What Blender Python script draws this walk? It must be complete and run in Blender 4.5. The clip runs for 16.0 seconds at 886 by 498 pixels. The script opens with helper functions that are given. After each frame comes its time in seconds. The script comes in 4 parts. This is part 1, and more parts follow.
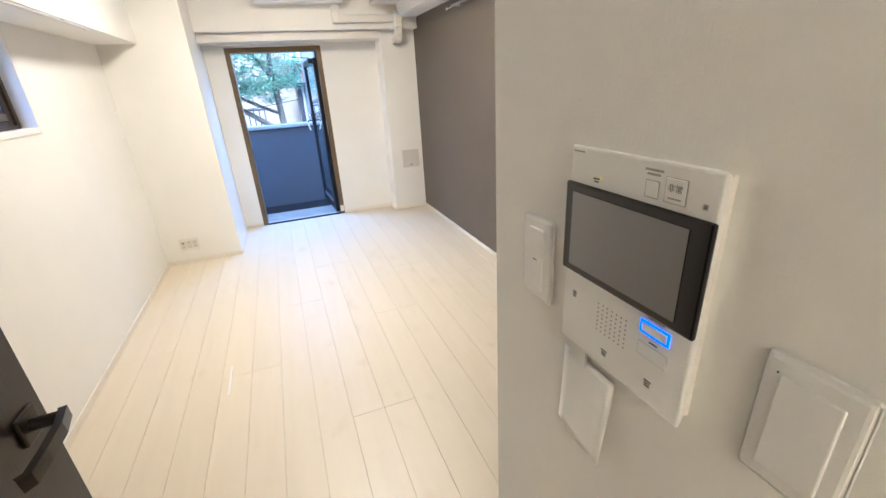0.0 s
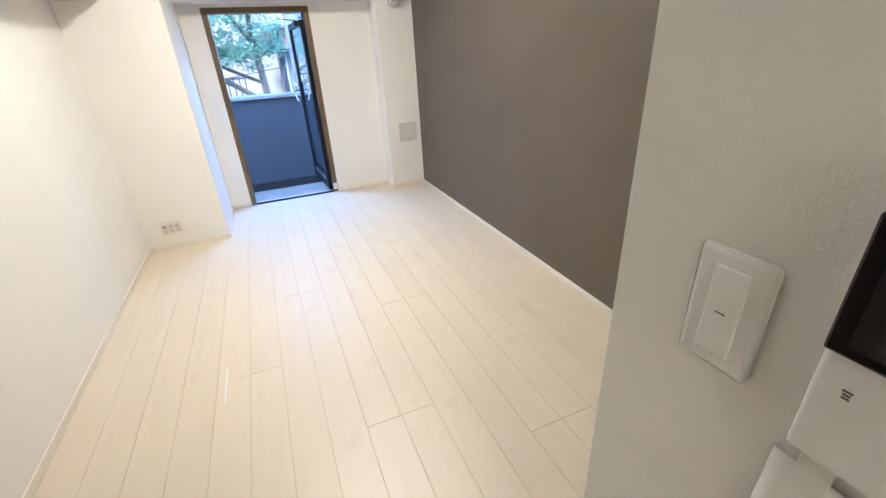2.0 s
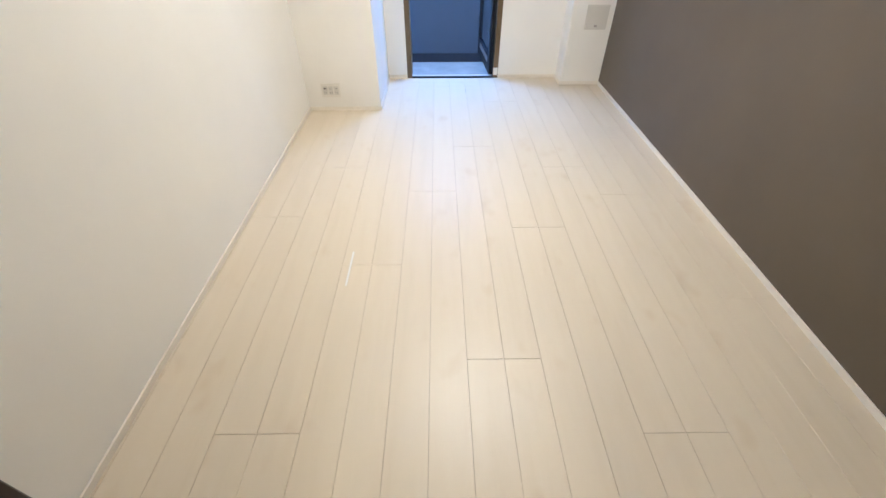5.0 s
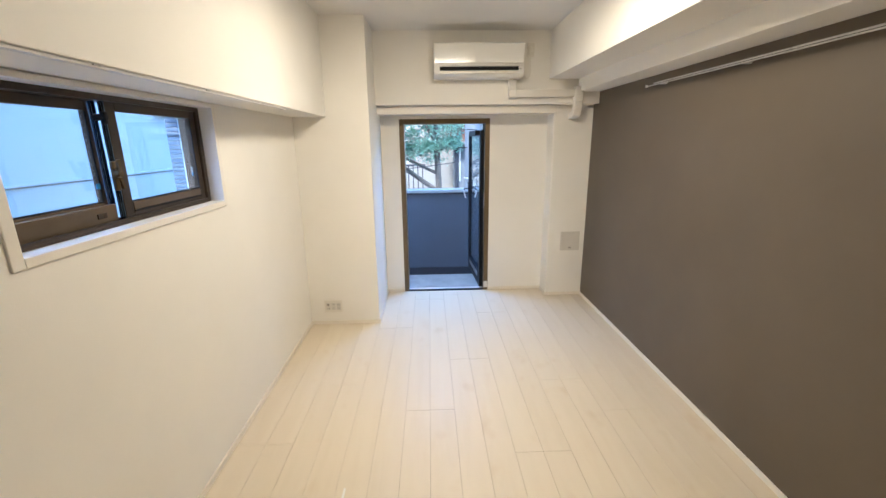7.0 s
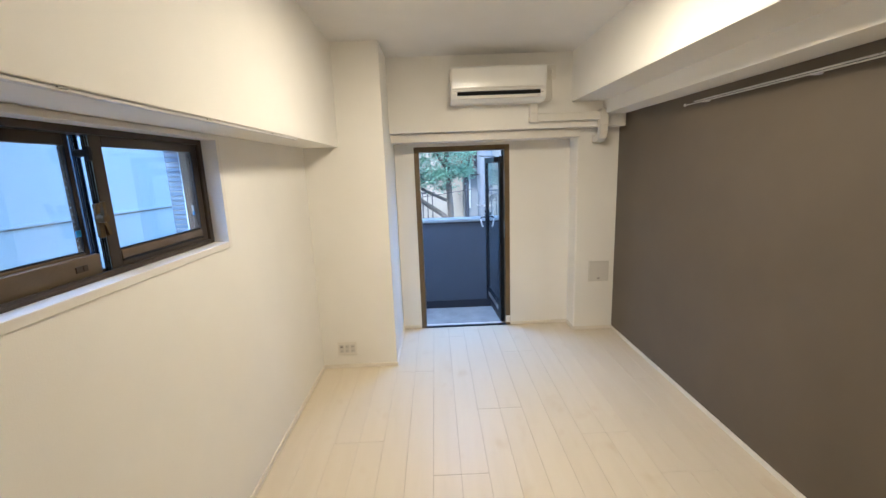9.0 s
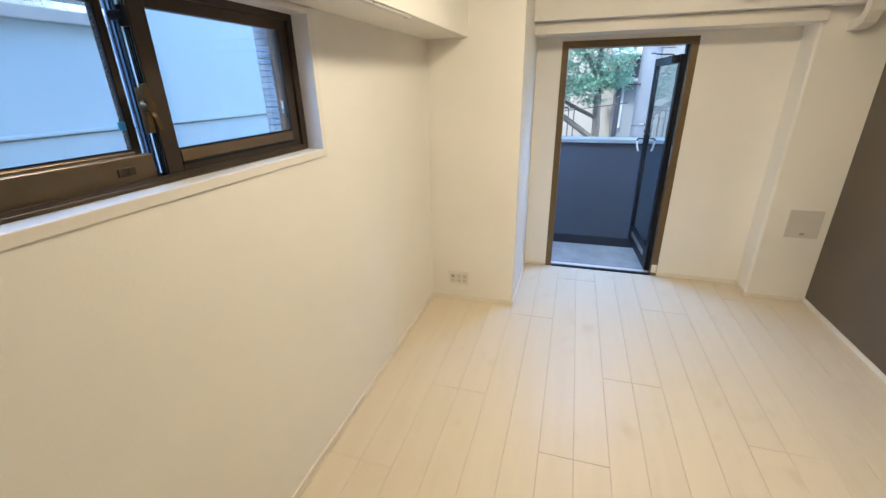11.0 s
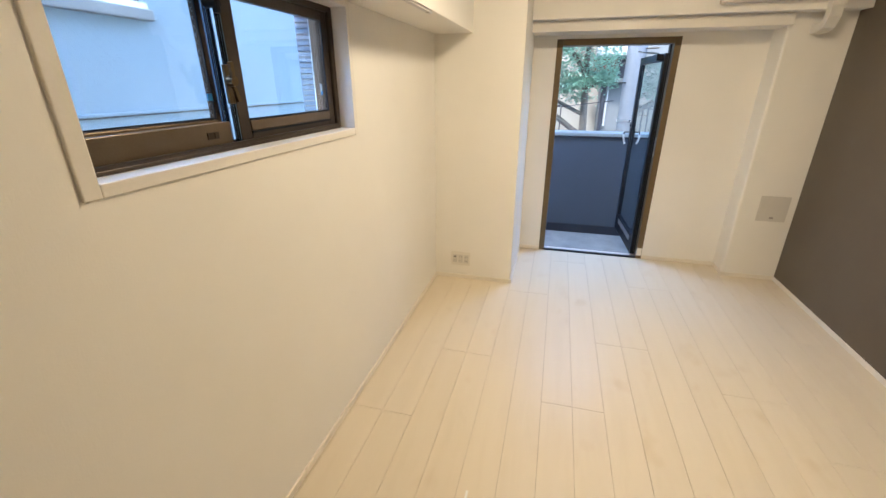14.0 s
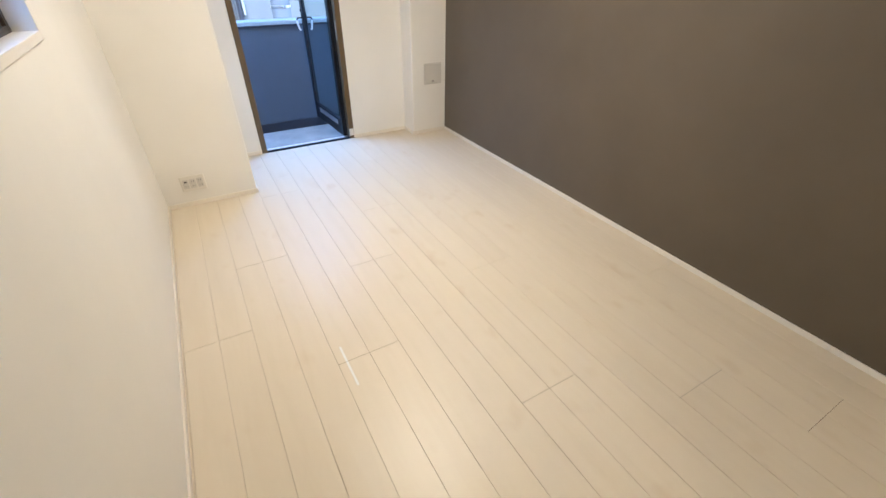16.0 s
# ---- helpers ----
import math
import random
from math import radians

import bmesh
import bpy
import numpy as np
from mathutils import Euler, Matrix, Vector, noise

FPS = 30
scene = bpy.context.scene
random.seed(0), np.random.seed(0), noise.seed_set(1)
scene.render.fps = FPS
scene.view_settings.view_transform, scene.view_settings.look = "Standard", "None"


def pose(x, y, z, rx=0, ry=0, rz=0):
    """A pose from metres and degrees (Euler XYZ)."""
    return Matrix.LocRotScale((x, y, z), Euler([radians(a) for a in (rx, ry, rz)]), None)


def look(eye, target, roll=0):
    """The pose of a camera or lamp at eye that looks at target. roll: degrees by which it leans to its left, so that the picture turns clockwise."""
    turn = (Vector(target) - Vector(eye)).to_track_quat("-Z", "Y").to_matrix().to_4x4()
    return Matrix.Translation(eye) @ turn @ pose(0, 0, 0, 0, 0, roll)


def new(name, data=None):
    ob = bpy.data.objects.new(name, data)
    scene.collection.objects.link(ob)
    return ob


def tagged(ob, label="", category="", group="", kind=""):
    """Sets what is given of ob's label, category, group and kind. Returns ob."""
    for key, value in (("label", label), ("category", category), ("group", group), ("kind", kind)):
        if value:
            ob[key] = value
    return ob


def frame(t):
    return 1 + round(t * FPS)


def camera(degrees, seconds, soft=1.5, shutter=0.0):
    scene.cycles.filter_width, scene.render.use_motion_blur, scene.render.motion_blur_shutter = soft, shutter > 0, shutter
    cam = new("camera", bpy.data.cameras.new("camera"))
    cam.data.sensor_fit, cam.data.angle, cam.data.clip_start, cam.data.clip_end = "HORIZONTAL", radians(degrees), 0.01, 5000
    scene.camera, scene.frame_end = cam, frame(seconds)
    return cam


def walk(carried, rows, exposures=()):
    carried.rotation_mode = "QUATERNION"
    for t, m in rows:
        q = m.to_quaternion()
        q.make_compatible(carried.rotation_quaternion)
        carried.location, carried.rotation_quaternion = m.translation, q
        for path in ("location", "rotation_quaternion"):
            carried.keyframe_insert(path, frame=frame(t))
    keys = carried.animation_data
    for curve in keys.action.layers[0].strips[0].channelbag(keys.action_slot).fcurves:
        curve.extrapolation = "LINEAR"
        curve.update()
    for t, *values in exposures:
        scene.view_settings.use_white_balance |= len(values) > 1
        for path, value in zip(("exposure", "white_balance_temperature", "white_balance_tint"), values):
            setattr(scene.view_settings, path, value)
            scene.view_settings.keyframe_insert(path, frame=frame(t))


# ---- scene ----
cam = camera(93.7, 16.0)
PATH = [
    (0, (0.064, -0.003, 1.438), (0.697, 1.736, 0.68), -3.5),
    (0.5, (0.085, 0.0, 1.428), (0.947, 1.62, 0.633), -2.8),
    (1, (0.077, 0.034, 1.415), (0.983, 1.591, 0.545), -2.6),
    (1.5, (0.047, 0.118, 1.429), (0.908, 1.702, 0.564), -5.0),
    (2, (0.015, 0.278, 1.43), (0.679, 1.947, 0.55), -3.3),
    (2.5, (0.010, 0.472, 1.436), (0.250, 2.091, 0.292), -2.5),
    (3, (-0.017, 0.540, 1.353), (0.095, 1.961, -0.050), 0.0),
    (3.2, (-0.036, 0.563, 1.342), (0.092, 1.926, -0.116), 1.0),
    (5.3, (0.052, 0.588, 1.465), (0.049, 2.184, 0.259), -0.6),
    (5.5, (0.06, 0.592, 1.474), (0.055, 2.252, 0.358), -0.9),
    (6, (0.052, 0.59, 1.524), (0.062, 2.377, 0.627), -0.9),
    (6.5, (0.014, 0.6, 1.583), (0.054, 2.475, 0.89), -0.6),
    (7, (0.012, 0.586, 1.618), (0.071, 2.52, 1.114), -0.7),
    (7.5, (0.022, 0.568, 1.643), (0.096, 2.533, 1.276), -1.1),
    (8, (0.006, 0.566, 1.654), (0.089, 2.542, 1.354), -1.3),
    (8.2, (-0.029, 0.591, 1.656), (0.06, 2.567, 1.356), -1.5),
    (10.3, (-0.132, 1.315, 1.573), (-0.548, 3.164, 0.934), -3.4),
    (10.5, (-0.144, 1.338, 1.573), (-0.648, 3.154, 0.903), -3.0),
    (11, (-0.141, 1.372, 1.554), (-0.693, 3.146, 0.815), -1.1),
    (11.5, (-0.161, 1.369, 1.525), (-0.729, 3.105, 0.709), 3.3),
    (12, (-0.152, 1.361, 1.505), (-0.857, 3.02, 0.639), 2.1),
    (12.5, (-0.115, 1.332, 1.507), (-1.057, 2.898, 0.695), 1.9),
    (13, (-0.106, 1.269, 1.502), (-1.049, 2.853, 0.727), 1.6),
    (13.5, (-0.127, 1.126, 1.514), (-0.863, 2.831, 0.771), -0.9),
    (14, (-0.212, 1.088, 1.511), (-0.692, 2.881, 0.766), -0.1),
    (14.5, (-0.349, 1.122, 1.498), (-0.52, 2.945, 0.692), -1.1),
    (15, (-0.475, 1.088, 1.508), (-0.311, 2.859, 0.592), -1.5),
    (15.5, (-0.632, 0.965, 1.522), (-0.095, 2.586, 0.48), -0.7),
    (16, (-0.694, 0.822, 1.522), (0.137, 2.242, 0.386), 0.6),
]
EXPOSURES = [(0.0, 4.00, 5050, 12), (2.0, 3.92, 4950, 12), (3.2, 3.91, 4900, 12), (5.5, 3.78, 4950, 11), (6.3, 3.68, 5250, 11), (8.0, 3.44, 5500, 11), (10.5, 3.36, 5700, 8),
             (12.5, 3.36, 6150, 11), (14.5, 3.43, 6100, 11), (15.3, 3.50, 5700, 12), (16.0, 3.70, 5300, 12)]
walk(cam, [(t, look(eye, target, roll)) for t, eye, target, roll in PATH], EXPOSURES)
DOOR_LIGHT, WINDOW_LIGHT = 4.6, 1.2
# glow of the added fill lamp behind the doorway
ENTRY_FILL = 18.0
SKY, SUN = 0.15, 0.7
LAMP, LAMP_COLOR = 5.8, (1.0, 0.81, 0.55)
FLOOR_DARK, FLOOR_MID, FLOOR_LIGHT = (0.672, 0.582, 0.435), (0.697, 0.608, 0.464), (0.712, 0.628, 0.485)


# ---- world, sun, lamps ----
world = bpy.data.worlds.new("sky")
scene.world = world
world.use_nodes = True
wn = world.node_tree
sky = wn.nodes.new("ShaderNodeTexSky")
sky.sky_type = "NISHITA"
sky.sun_disc = False
sky.sun_elevation, sky.sun_rotation = radians(42), radians(200)
bg = wn.nodes["Background"]
bg.inputs["Strength"].default_value = SKY
wn.links.new(sky.outputs["Color"], bg.inputs["Color"])
sun = new("sun", bpy.data.lights.new("sun", "SUN"))
sun.data.energy, sun.data.angle, sun.data.color = SUN, radians(12), (1.0, 0.95, 0.88)
sun.matrix_world = look((-3, -8, 10), (0, 0, 0))
# hidden area lamps, added to strengthen the skylight entering by balcony door and window
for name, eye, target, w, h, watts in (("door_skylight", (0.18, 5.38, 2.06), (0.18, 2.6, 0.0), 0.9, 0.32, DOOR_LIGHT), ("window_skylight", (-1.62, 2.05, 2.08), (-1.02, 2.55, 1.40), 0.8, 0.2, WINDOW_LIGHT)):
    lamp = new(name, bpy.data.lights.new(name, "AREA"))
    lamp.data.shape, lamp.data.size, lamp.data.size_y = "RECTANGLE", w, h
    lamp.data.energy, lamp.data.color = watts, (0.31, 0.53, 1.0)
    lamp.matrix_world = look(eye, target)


# ---- materials ----
def shader(name, color, rough=0.5, metal=0.0, spec=0.5):
    m = bpy.data.materials.new(name)
    m.use_nodes = True
    b = m.node_tree.nodes["Principled BSDF"]
    b.inputs["Base Color"].default_value = (*color, 1)
    b.inputs["Roughness"].default_value = rough
    b.inputs["Metallic"].default_value = metal
    b.inputs["Specular IOR Level"].default_value = spec
    return m, m.node_tree, b


def node(nt, kind, **settings):
    n = nt.nodes.new(kind)
    for k, v in settings.items():
        n.inputs[k.replace("_", " ")].default_value = v
    return n


def coords(nt, scale):
    tc, mp = nt.nodes.new("ShaderNodeTexCoord"), nt.nodes.new("ShaderNodeMapping")
    mp.inputs["Scale"].default_value = scale
    nt.links.new(tc.outputs["Object"], mp.inputs["Vector"])
    return mp.outputs["Vector"]


def ramp(nt, src, stops):
    r = nt.nodes.new("ShaderNodeValToRGB")
    while len(r.color_ramp.elements) < len(stops):
        r.color_ramp.elements.new(0.5)
    for e, (p, c) in zip(r.color_ramp.elements, stops):
        e.position, e.color = p, (*c, 1)
    nt.links.new(src, r.inputs["Fac"])
    return r.outputs["Color"]


def mottled(name, dark, light, rough, scale=3.0, grain=180.0, bump=0.1, depth=0.002, metal=0.0, spec=0.5, stretch=(1, 1, 1), vary=0.12):
    """Two scales of colour variation, roughness variation and a fine bump."""
    m, nt, b = shader(name, light, rough, metal, spec)
    co = coords(nt, stretch)
    big = node(nt, "ShaderNodeTexNoise", Scale=scale, Detail=5.0, Roughness=0.6)
    fine = node(nt, "ShaderNodeTexNoise", Scale=grain, Detail=3.0, Roughness=0.6)
    for n in (big, fine):
        nt.links.new(co, n.inputs["Vector"])
    add = nt.nodes.new("ShaderNodeMath")
    add.operation = "MULTIPLY_ADD"
    nt.links.new(fine.outputs["Fac"], add.inputs[0])
    add.inputs[1].default_value = 0.35
    sub = nt.nodes.new("ShaderNodeMath")
    sub.operation = "MULTIPLY"
    nt.links.new(big.outputs["Fac"], sub.inputs[0])
    sub.inputs[1].default_value = 0.65
    nt.links.new(sub.outputs[0], add.inputs[2])
    nt.links.new(ramp(nt, add.outputs[0], [(0.3, dark), (0.7, light)]), b.inputs["Base Color"])
    rr = node(nt, "ShaderNodeMapRange", To_Min=max(0.02, rough - vary), To_Max=min(1, rough + vary))
    nt.links.new(big.outputs["Fac"], rr.inputs["Value"])
    nt.links.new(rr.outputs["Result"], b.inputs["Roughness"])
    bp = node(nt, "ShaderNodeBump", Strength=bump, Distance=depth)
    nt.links.new(fine.outputs["Fac"], bp.inputs["Height"])
    nt.links.new(bp.outputs["Normal"], b.inputs["Normal"])
    return m


def wallpaper(name, dark, light, rough, bump):
    """Vinyl wallpaper with a fine woven relief."""
    m, nt, b = shader(name, light, rough, 0.0, 0.35)
    co = coords(nt, (1, 1, 1))
    weave = []
    for s in ((250, 250, 62), (110, 110, 300)):
        mp = nt.nodes.new("ShaderNodeMapping")
        mp.inputs["Scale"].default_value = s
        nt.links.new(co, mp.inputs["Vector"])
        n = node(nt, "ShaderNodeTexNoise", Scale=1.0, Detail=3.0, Roughness=0.55)
        nt.links.new(mp.outputs["Vector"], n.inputs["Vector"])
        weave.append(n.outputs["Fac"])
    mx = nt.nodes.new("ShaderNodeMath")
    mx.operation = "MAXIMUM"
    nt.links.new(weave[0], mx.inputs[0])
    nt.links.new(weave[1], mx.inputs[1])
    big = node(nt, "ShaderNodeTexNoise", Scale=1.7, Detail=4.0, Roughness=0.55)
    nt.links.new(co, big.inputs["Vector"])
    nt.links.new(ramp(nt, big.outputs["Fac"], [(0.3, dark), (0.7, light)]), b.inputs["Base Color"])
    bp = node(nt, "ShaderNodeBump", Strength=bump, Distance=0.0022)
    nt.links.new(mx.outputs[0], bp.inputs["Height"])
    nt.links.new(bp.outputs["Normal"], b.inputs["Normal"])
    return m


def floorwood(name):
    """Pale washed maple boards, satin lacquer; each board has its own tone."""
    m, nt, b = shader(name, (0.7, 0.58, 0.43), 0.3, 0.0, 0.5)
    co = coords(nt, (9, 0.9, 9))
    info = nt.nodes.new("ShaderNodeObjectInfo")
    off = nt.nodes.new("ShaderNodeVectorMath")
    off.operation = "MULTIPLY_ADD"
    nt.links.new(info.outputs["Random"], off.inputs[0])
    off.inputs[1].default_value = (31, 17, 5)
    nt.links.new(co, off.inputs[2])
    grain = node(nt, "ShaderNodeTexNoise", Scale=1.6, Detail=7.0, Roughness=0.62, Distortion=0.6)
    fine = node(nt, "ShaderNodeTexNoise", Scale=11.0, Detail=4.0, Roughness=0.7)
    knots = node(nt, "ShaderNodeTexNoise", Scale=0.75, Detail=2.0, Roughness=0.5)
    for n in (grain, fine):
        nt.links.new(off.outputs[0], n.inputs["Vector"])
    round_co = nt.nodes.new("ShaderNodeVectorMath")
    round_co.operation = "MULTIPLY"
    round_co.inputs[1].default_value = (1, 6, 1)
    nt.links.new(off.outputs[0], round_co.inputs[0])
    nt.links.new(round_co.outputs[0], knots.inputs["Vector"])
    base = ramp(nt, grain.outputs["Fac"], [(0.25, FLOOR_DARK), (0.5, FLOOR_MID), (0.8, FLOOR_LIGHT)])
    blot = ramp(nt, knots.outputs["Fac"], [(0.22, (0.935, 0.90, 0.85)), (0.36, (1, 1, 1))])
    mul = nt.nodes.new("ShaderNodeMixRGB")
    mul.blend_type = "MULTIPLY"
    mul.inputs["Fac"].default_value = 1.0
    nt.links.new(base, mul.inputs["Color1"])
    nt.links.new(blot, mul.inputs["Color2"])
    tone = node(nt, "ShaderNodeMapRange", To_Min=0.985, To_Max=1.012)
    nt.links.new(info.outputs["Random"], tone.inputs["Value"])
    hsv = nt.nodes.new("ShaderNodeHueSaturation")
    nt.links.new(mul.outputs["Color"], hsv.inputs["Color"])
    nt.links.new(tone.outputs["Result"], hsv.inputs["Value"])
    nt.links.new(hsv.outputs["Color"], b.inputs["Base Color"])
    rr = node(nt, "ShaderNodeMapRange", To_Min=0.34, To_Max=0.44)
    nt.links.new(fine.outputs["Fac"], rr.inputs["Value"])
    nt.links.new(rr.outputs["Result"], b.inputs["Roughness"])
    bp = node(nt, "ShaderNodeBump", Strength=0.08, Distance=0.001)
    nt.links.new(grain.outputs["Fac"], bp.inputs["Height"])
    nt.links.new(bp.outputs["Normal"], b.inputs["Normal"])
    return m


def glowing(name, color, strength):
    m, nt, b = shader(name, color, 0.4)
    b.inputs["Emission Color"].default_value = (*color, 1)
    b.inputs["Emission Strength"].default_value = strength
    return m


def clear_glass(name, tint):
    m, nt, b = shader(name, tint, 0.01)
    b.inputs["Transmission Weight"].default_value = 1.0
    b.inputs["IOR"].default_value = 1.45
    return m


def random_tone(name, dark, light, rough):
    """A colour that differs from leaf to leaf or tile to tile."""
    m, nt, b = shader(name, light, rough)
    g = nt.nodes.new("ShaderNodeNewGeometry")
    nt.links.new(ramp(nt, g.outputs["Random Per Island"], [(0.0, dark), (1.0, light)]), b.inputs["Base Color"])
    return m


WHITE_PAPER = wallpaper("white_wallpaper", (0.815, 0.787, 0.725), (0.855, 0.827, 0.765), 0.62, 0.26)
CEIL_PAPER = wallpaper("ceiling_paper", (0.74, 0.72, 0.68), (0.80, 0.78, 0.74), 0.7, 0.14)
GREY_PAPER = wallpaper("grey_wallpaper", (0.112, 0.090, 0.065), (0.132, 0.107, 0.078), 0.5, 0.10)
GREY_PAPER.node_tree.nodes["Principled BSDF"].inputs["Specular IOR Level"].default_value = 0.4
FLOOR_WOOD = floorwood("pale_maple_floor")
SKIRT = mottled("cream_skirting", (0.77, 0.71, 0.60), (0.82, 0.76, 0.66), 0.4, 2, 90, 0.05)
TRIM = mottled("white_trim", (0.76, 0.72, 0.64), (0.82, 0.78, 0.71), 0.35, 3, 120, 0.04)
BRONZE = mottled("bronze_aluminium", (0.05, 0.037, 0.027), (0.078, 0.059, 0.043), 0.38, 6, 260, 0.05, metal=0.55)
# lighter copy of the bronze: the warm room's reflection put into the colour
BRONZE_LIT = mottled("bronze_aluminium_lit", (0.13, 0.095, 0.06), (0.18, 0.135, 0.088), 0.34, 6, 260, 0.05, metal=0.45)
TAN = mottled("champagne_bronze_aluminium", (0.135, 0.092, 0.046), (0.18, 0.126, 0.067), 0.4, 6, 260, 0.05, metal=0.35)
BLACK_ALU = mottled("black_aluminium", (0.007, 0.008, 0.011), (0.013, 0.014, 0.018), 0.45, 8, 240, 0.05, spec=0.25)
DARK_WOOD = mottled("dark_wood_veneer", (0.013, 0.0085, 0.0065), (0.034, 0.023, 0.017), 0.36, 3, 24, 0.12, stretch=(14, 14, 0.8))
DARK_METAL = mottled("dark_bronze_metal", (0.03, 0.026, 0.021), (0.06, 0.052, 0.043), 0.32, 8, 200, 0.04, metal=0.8)
PLASTIC = mottled("white_plastic", (0.79, 0.775, 0.73), (0.83, 0.815, 0.775), 0.32, 6, 300, 0.03)
PLASTIC_WARM = mottled("ivory_plastic", (0.74, 0.70, 0.62), (0.79, 0.755, 0.68), 0.38, 6, 300, 0.03)
GLOSS_BLACK = mottled("gloss_black_plastic", (0.008, 0.007, 0.006), (0.014, 0.012, 0.011), 0.16, 6, 200, 0.01)
SCREEN = mottled("dark_display_glass", (0.010, 0.009, 0.008), (0.014, 0.013, 0.011), 0.10, 4, 100, 0.004, spec=0.9, vary=0.02)
SCREEN.node_tree.nodes["Principled BSDF"].inputs["IOR"].default_value = 1.9
INK = shader("grey_ink", (0.12, 0.11, 0.10), 0.6)[0]
WIRE = shader("glass_wire", (0.34, 0.42, 0.50), 0.5, 0.2)[0]
PRINT_PALE = shader("faint_print", (0.58, 0.55, 0.51), 0.6)[0]
INK_LIGHT = shader("pale_ink", (0.36, 0.33, 0.30), 0.6)[0]
PLASTIC_GREY = mottled("greyed_ivory_plastic", (0.60, 0.57, 0.51), (0.66, 0.63, 0.57), 0.4, 6, 300, 0.03)
PAPER = mottled("white_card", (0.78, 0.755, 0.70), (0.82, 0.80, 0.75), 0.6, 8, 160, 0.05)
SILVER = mottled("satin_silver", (0.55, 0.55, 0.55), (0.66, 0.66, 0.65), 0.3, 8, 300, 0.03, metal=0.85)
MATT_BLACK = mottled("matt_black_plastic", (0.006, 0.006, 0.006), (0.011, 0.011, 0.011), 0.75, 6, 200, 0.02, spec=0.2)
RAIL_GREY = mottled("grey_lacquered_metal", (0.40, 0.385, 0.365), (0.46, 0.445, 0.425), 0.4, 8, 300, 0.03)
RAIL_SILVER = mottled("brushed_rail_silver", (0.50, 0.49, 0.47), (0.60, 0.59, 0.57), 0.32, 8, 300, 0.03, metal=0.35)
RAIL_WHITE = mottled("white_lacquered_metal", (0.62, 0.60, 0.57), (0.70, 0.68, 0.65), 0.35, 8, 300, 0.03)
BRASS = mottled("bronze_lock_metal", (0.085, 0.055, 0.025), (0.14, 0.095, 0.045), 0.35, 12, 300, 0.04, metal=0.7)
GLASS = clear_glass("clear_glass", (0.96, 0.985, 0.99))
TINTED = clear_glass("tinted_door_glass", (0.74, 0.84, 0.88))
# metal coloured blue in place of the outdoor light it reflects
ALU_REFLECTING = mottled("aluminium_outdoor_reflection", (0.13, 0.21, 0.34), (0.19, 0.29, 0.44), 0.14, 8, 240, 0.03, metal=1.0, vary=0.05)
PLASTIC_GLOSS = mottled("glossy_white_plastic", (0.79, 0.775, 0.73), (0.83, 0.815, 0.775), 0.12, 6, 300, 0.02, vary=0.04)
LED_BLUE = glowing("blue_led", (0.015, 0.12, 1.0), 0.12)
LED_YELLOW = glowing("yellow_led", (0.9, 0.8, 0.05), 0.03)
LAMP_GLOW = glowing("lamp_diffuser", LAMP_COLOR, LAMP)
ENTRY_FILL_GLOW = glowing("entry_fill_glow", LAMP_COLOR, ENTRY_FILL)
BALCONY_SHEET = mottled("balcony_sheet", (0.24, 0.225, 0.20), (0.46, 0.44, 0.405), 0.5, 5, 60, 0.15, 0.003)
PARAPET = mottled("grey_painted_parapet", (0.062, 0.077, 0.102), (0.076, 0.092, 0.122), 0.6, 3, 120, 0.15, 0.003)
GUTTER = mottled("dark_gutter_paint", (0.016, 0.018, 0.026), (0.028, 0.031, 0.042), 0.55, 4, 80, 0.1)
PALE_RENDER = mottled("pale_render", (0.315, 0.425, 0.50), (0.355, 0.47, 0.55), 0.8, 1.2, 60, 0.2, 0.004)
BEIGE_RENDER = mottled("beige_facade", (0.23, 0.22, 0.19), (0.29, 0.28, 0.245), 0.8, 1.0, 40, 0.2, 0.004)
GREY_RENDER = mottled("grey_facade", (0.115, 0.13, 0.135), (0.15, 0.165, 0.17), 0.8, 1.0, 40, 0.2, 0.004)
TERRACOTTA = mottled("terracotta_panels", (0.15, 0.07, 0.04), (0.2, 0.1, 0.06), 0.7, 2.0, 40, 0.15)
WHITE_OUT = mottled("white_facade_paint", (0.3, 0.325, 0.33), (0.36, 0.385, 0.39), 0.7, 1.5, 60, 0.1)
POLE_GREY = mottled("pole_concrete", (0.125, 0.15, 0.18), (0.165, 0.195, 0.23), 0.75, 4, 90, 0.2, 0.003)
TILE = mottled("dark_brick_tile", (0.035, 0.072, 0.13), (0.065, 0.115, 0.19), 0.55, 14, 120, 0.2)
MORTAR = mottled("tile_mortar", (0.15, 0.155, 0.16), (0.19, 0.195, 0.2), 0.85, 8, 120, 0.2)
ASPHALT = mottled("asphalt", (0.04, 0.04, 0.042), (0.062, 0.062, 0.064), 0.85, 0.6, 60, 0.3)
BARK = mottled("tree_bark", (0.09, 0.08, 0.07), (0.20, 0.185, 0.165), 0.85, 6, 40, 0.6, 0.01, stretch=(1, 1, 0.3))
LEAVES = random_tone("green_leaves", (0.11, 0.23, 0.17), (0.24, 0.41, 0.33), 0.45)
LEAF_THROUGH = LEAVES.node_tree.nodes.new("ShaderNodeBsdfTranslucent")
LEAF_THROUGH.inputs["Color"].default_value = (0.30, 0.52, 0.40, 1)
LEAF_MIX = LEAVES.node_tree.nodes.new("ShaderNodeMixShader")
LEAF_MIX.inputs["Fac"].default_value = 0.4
LEAVES.node_tree.links.new(LEAVES.node_tree.nodes["Principled BSDF"].outputs["BSDF"], LEAF_MIX.inputs[1])
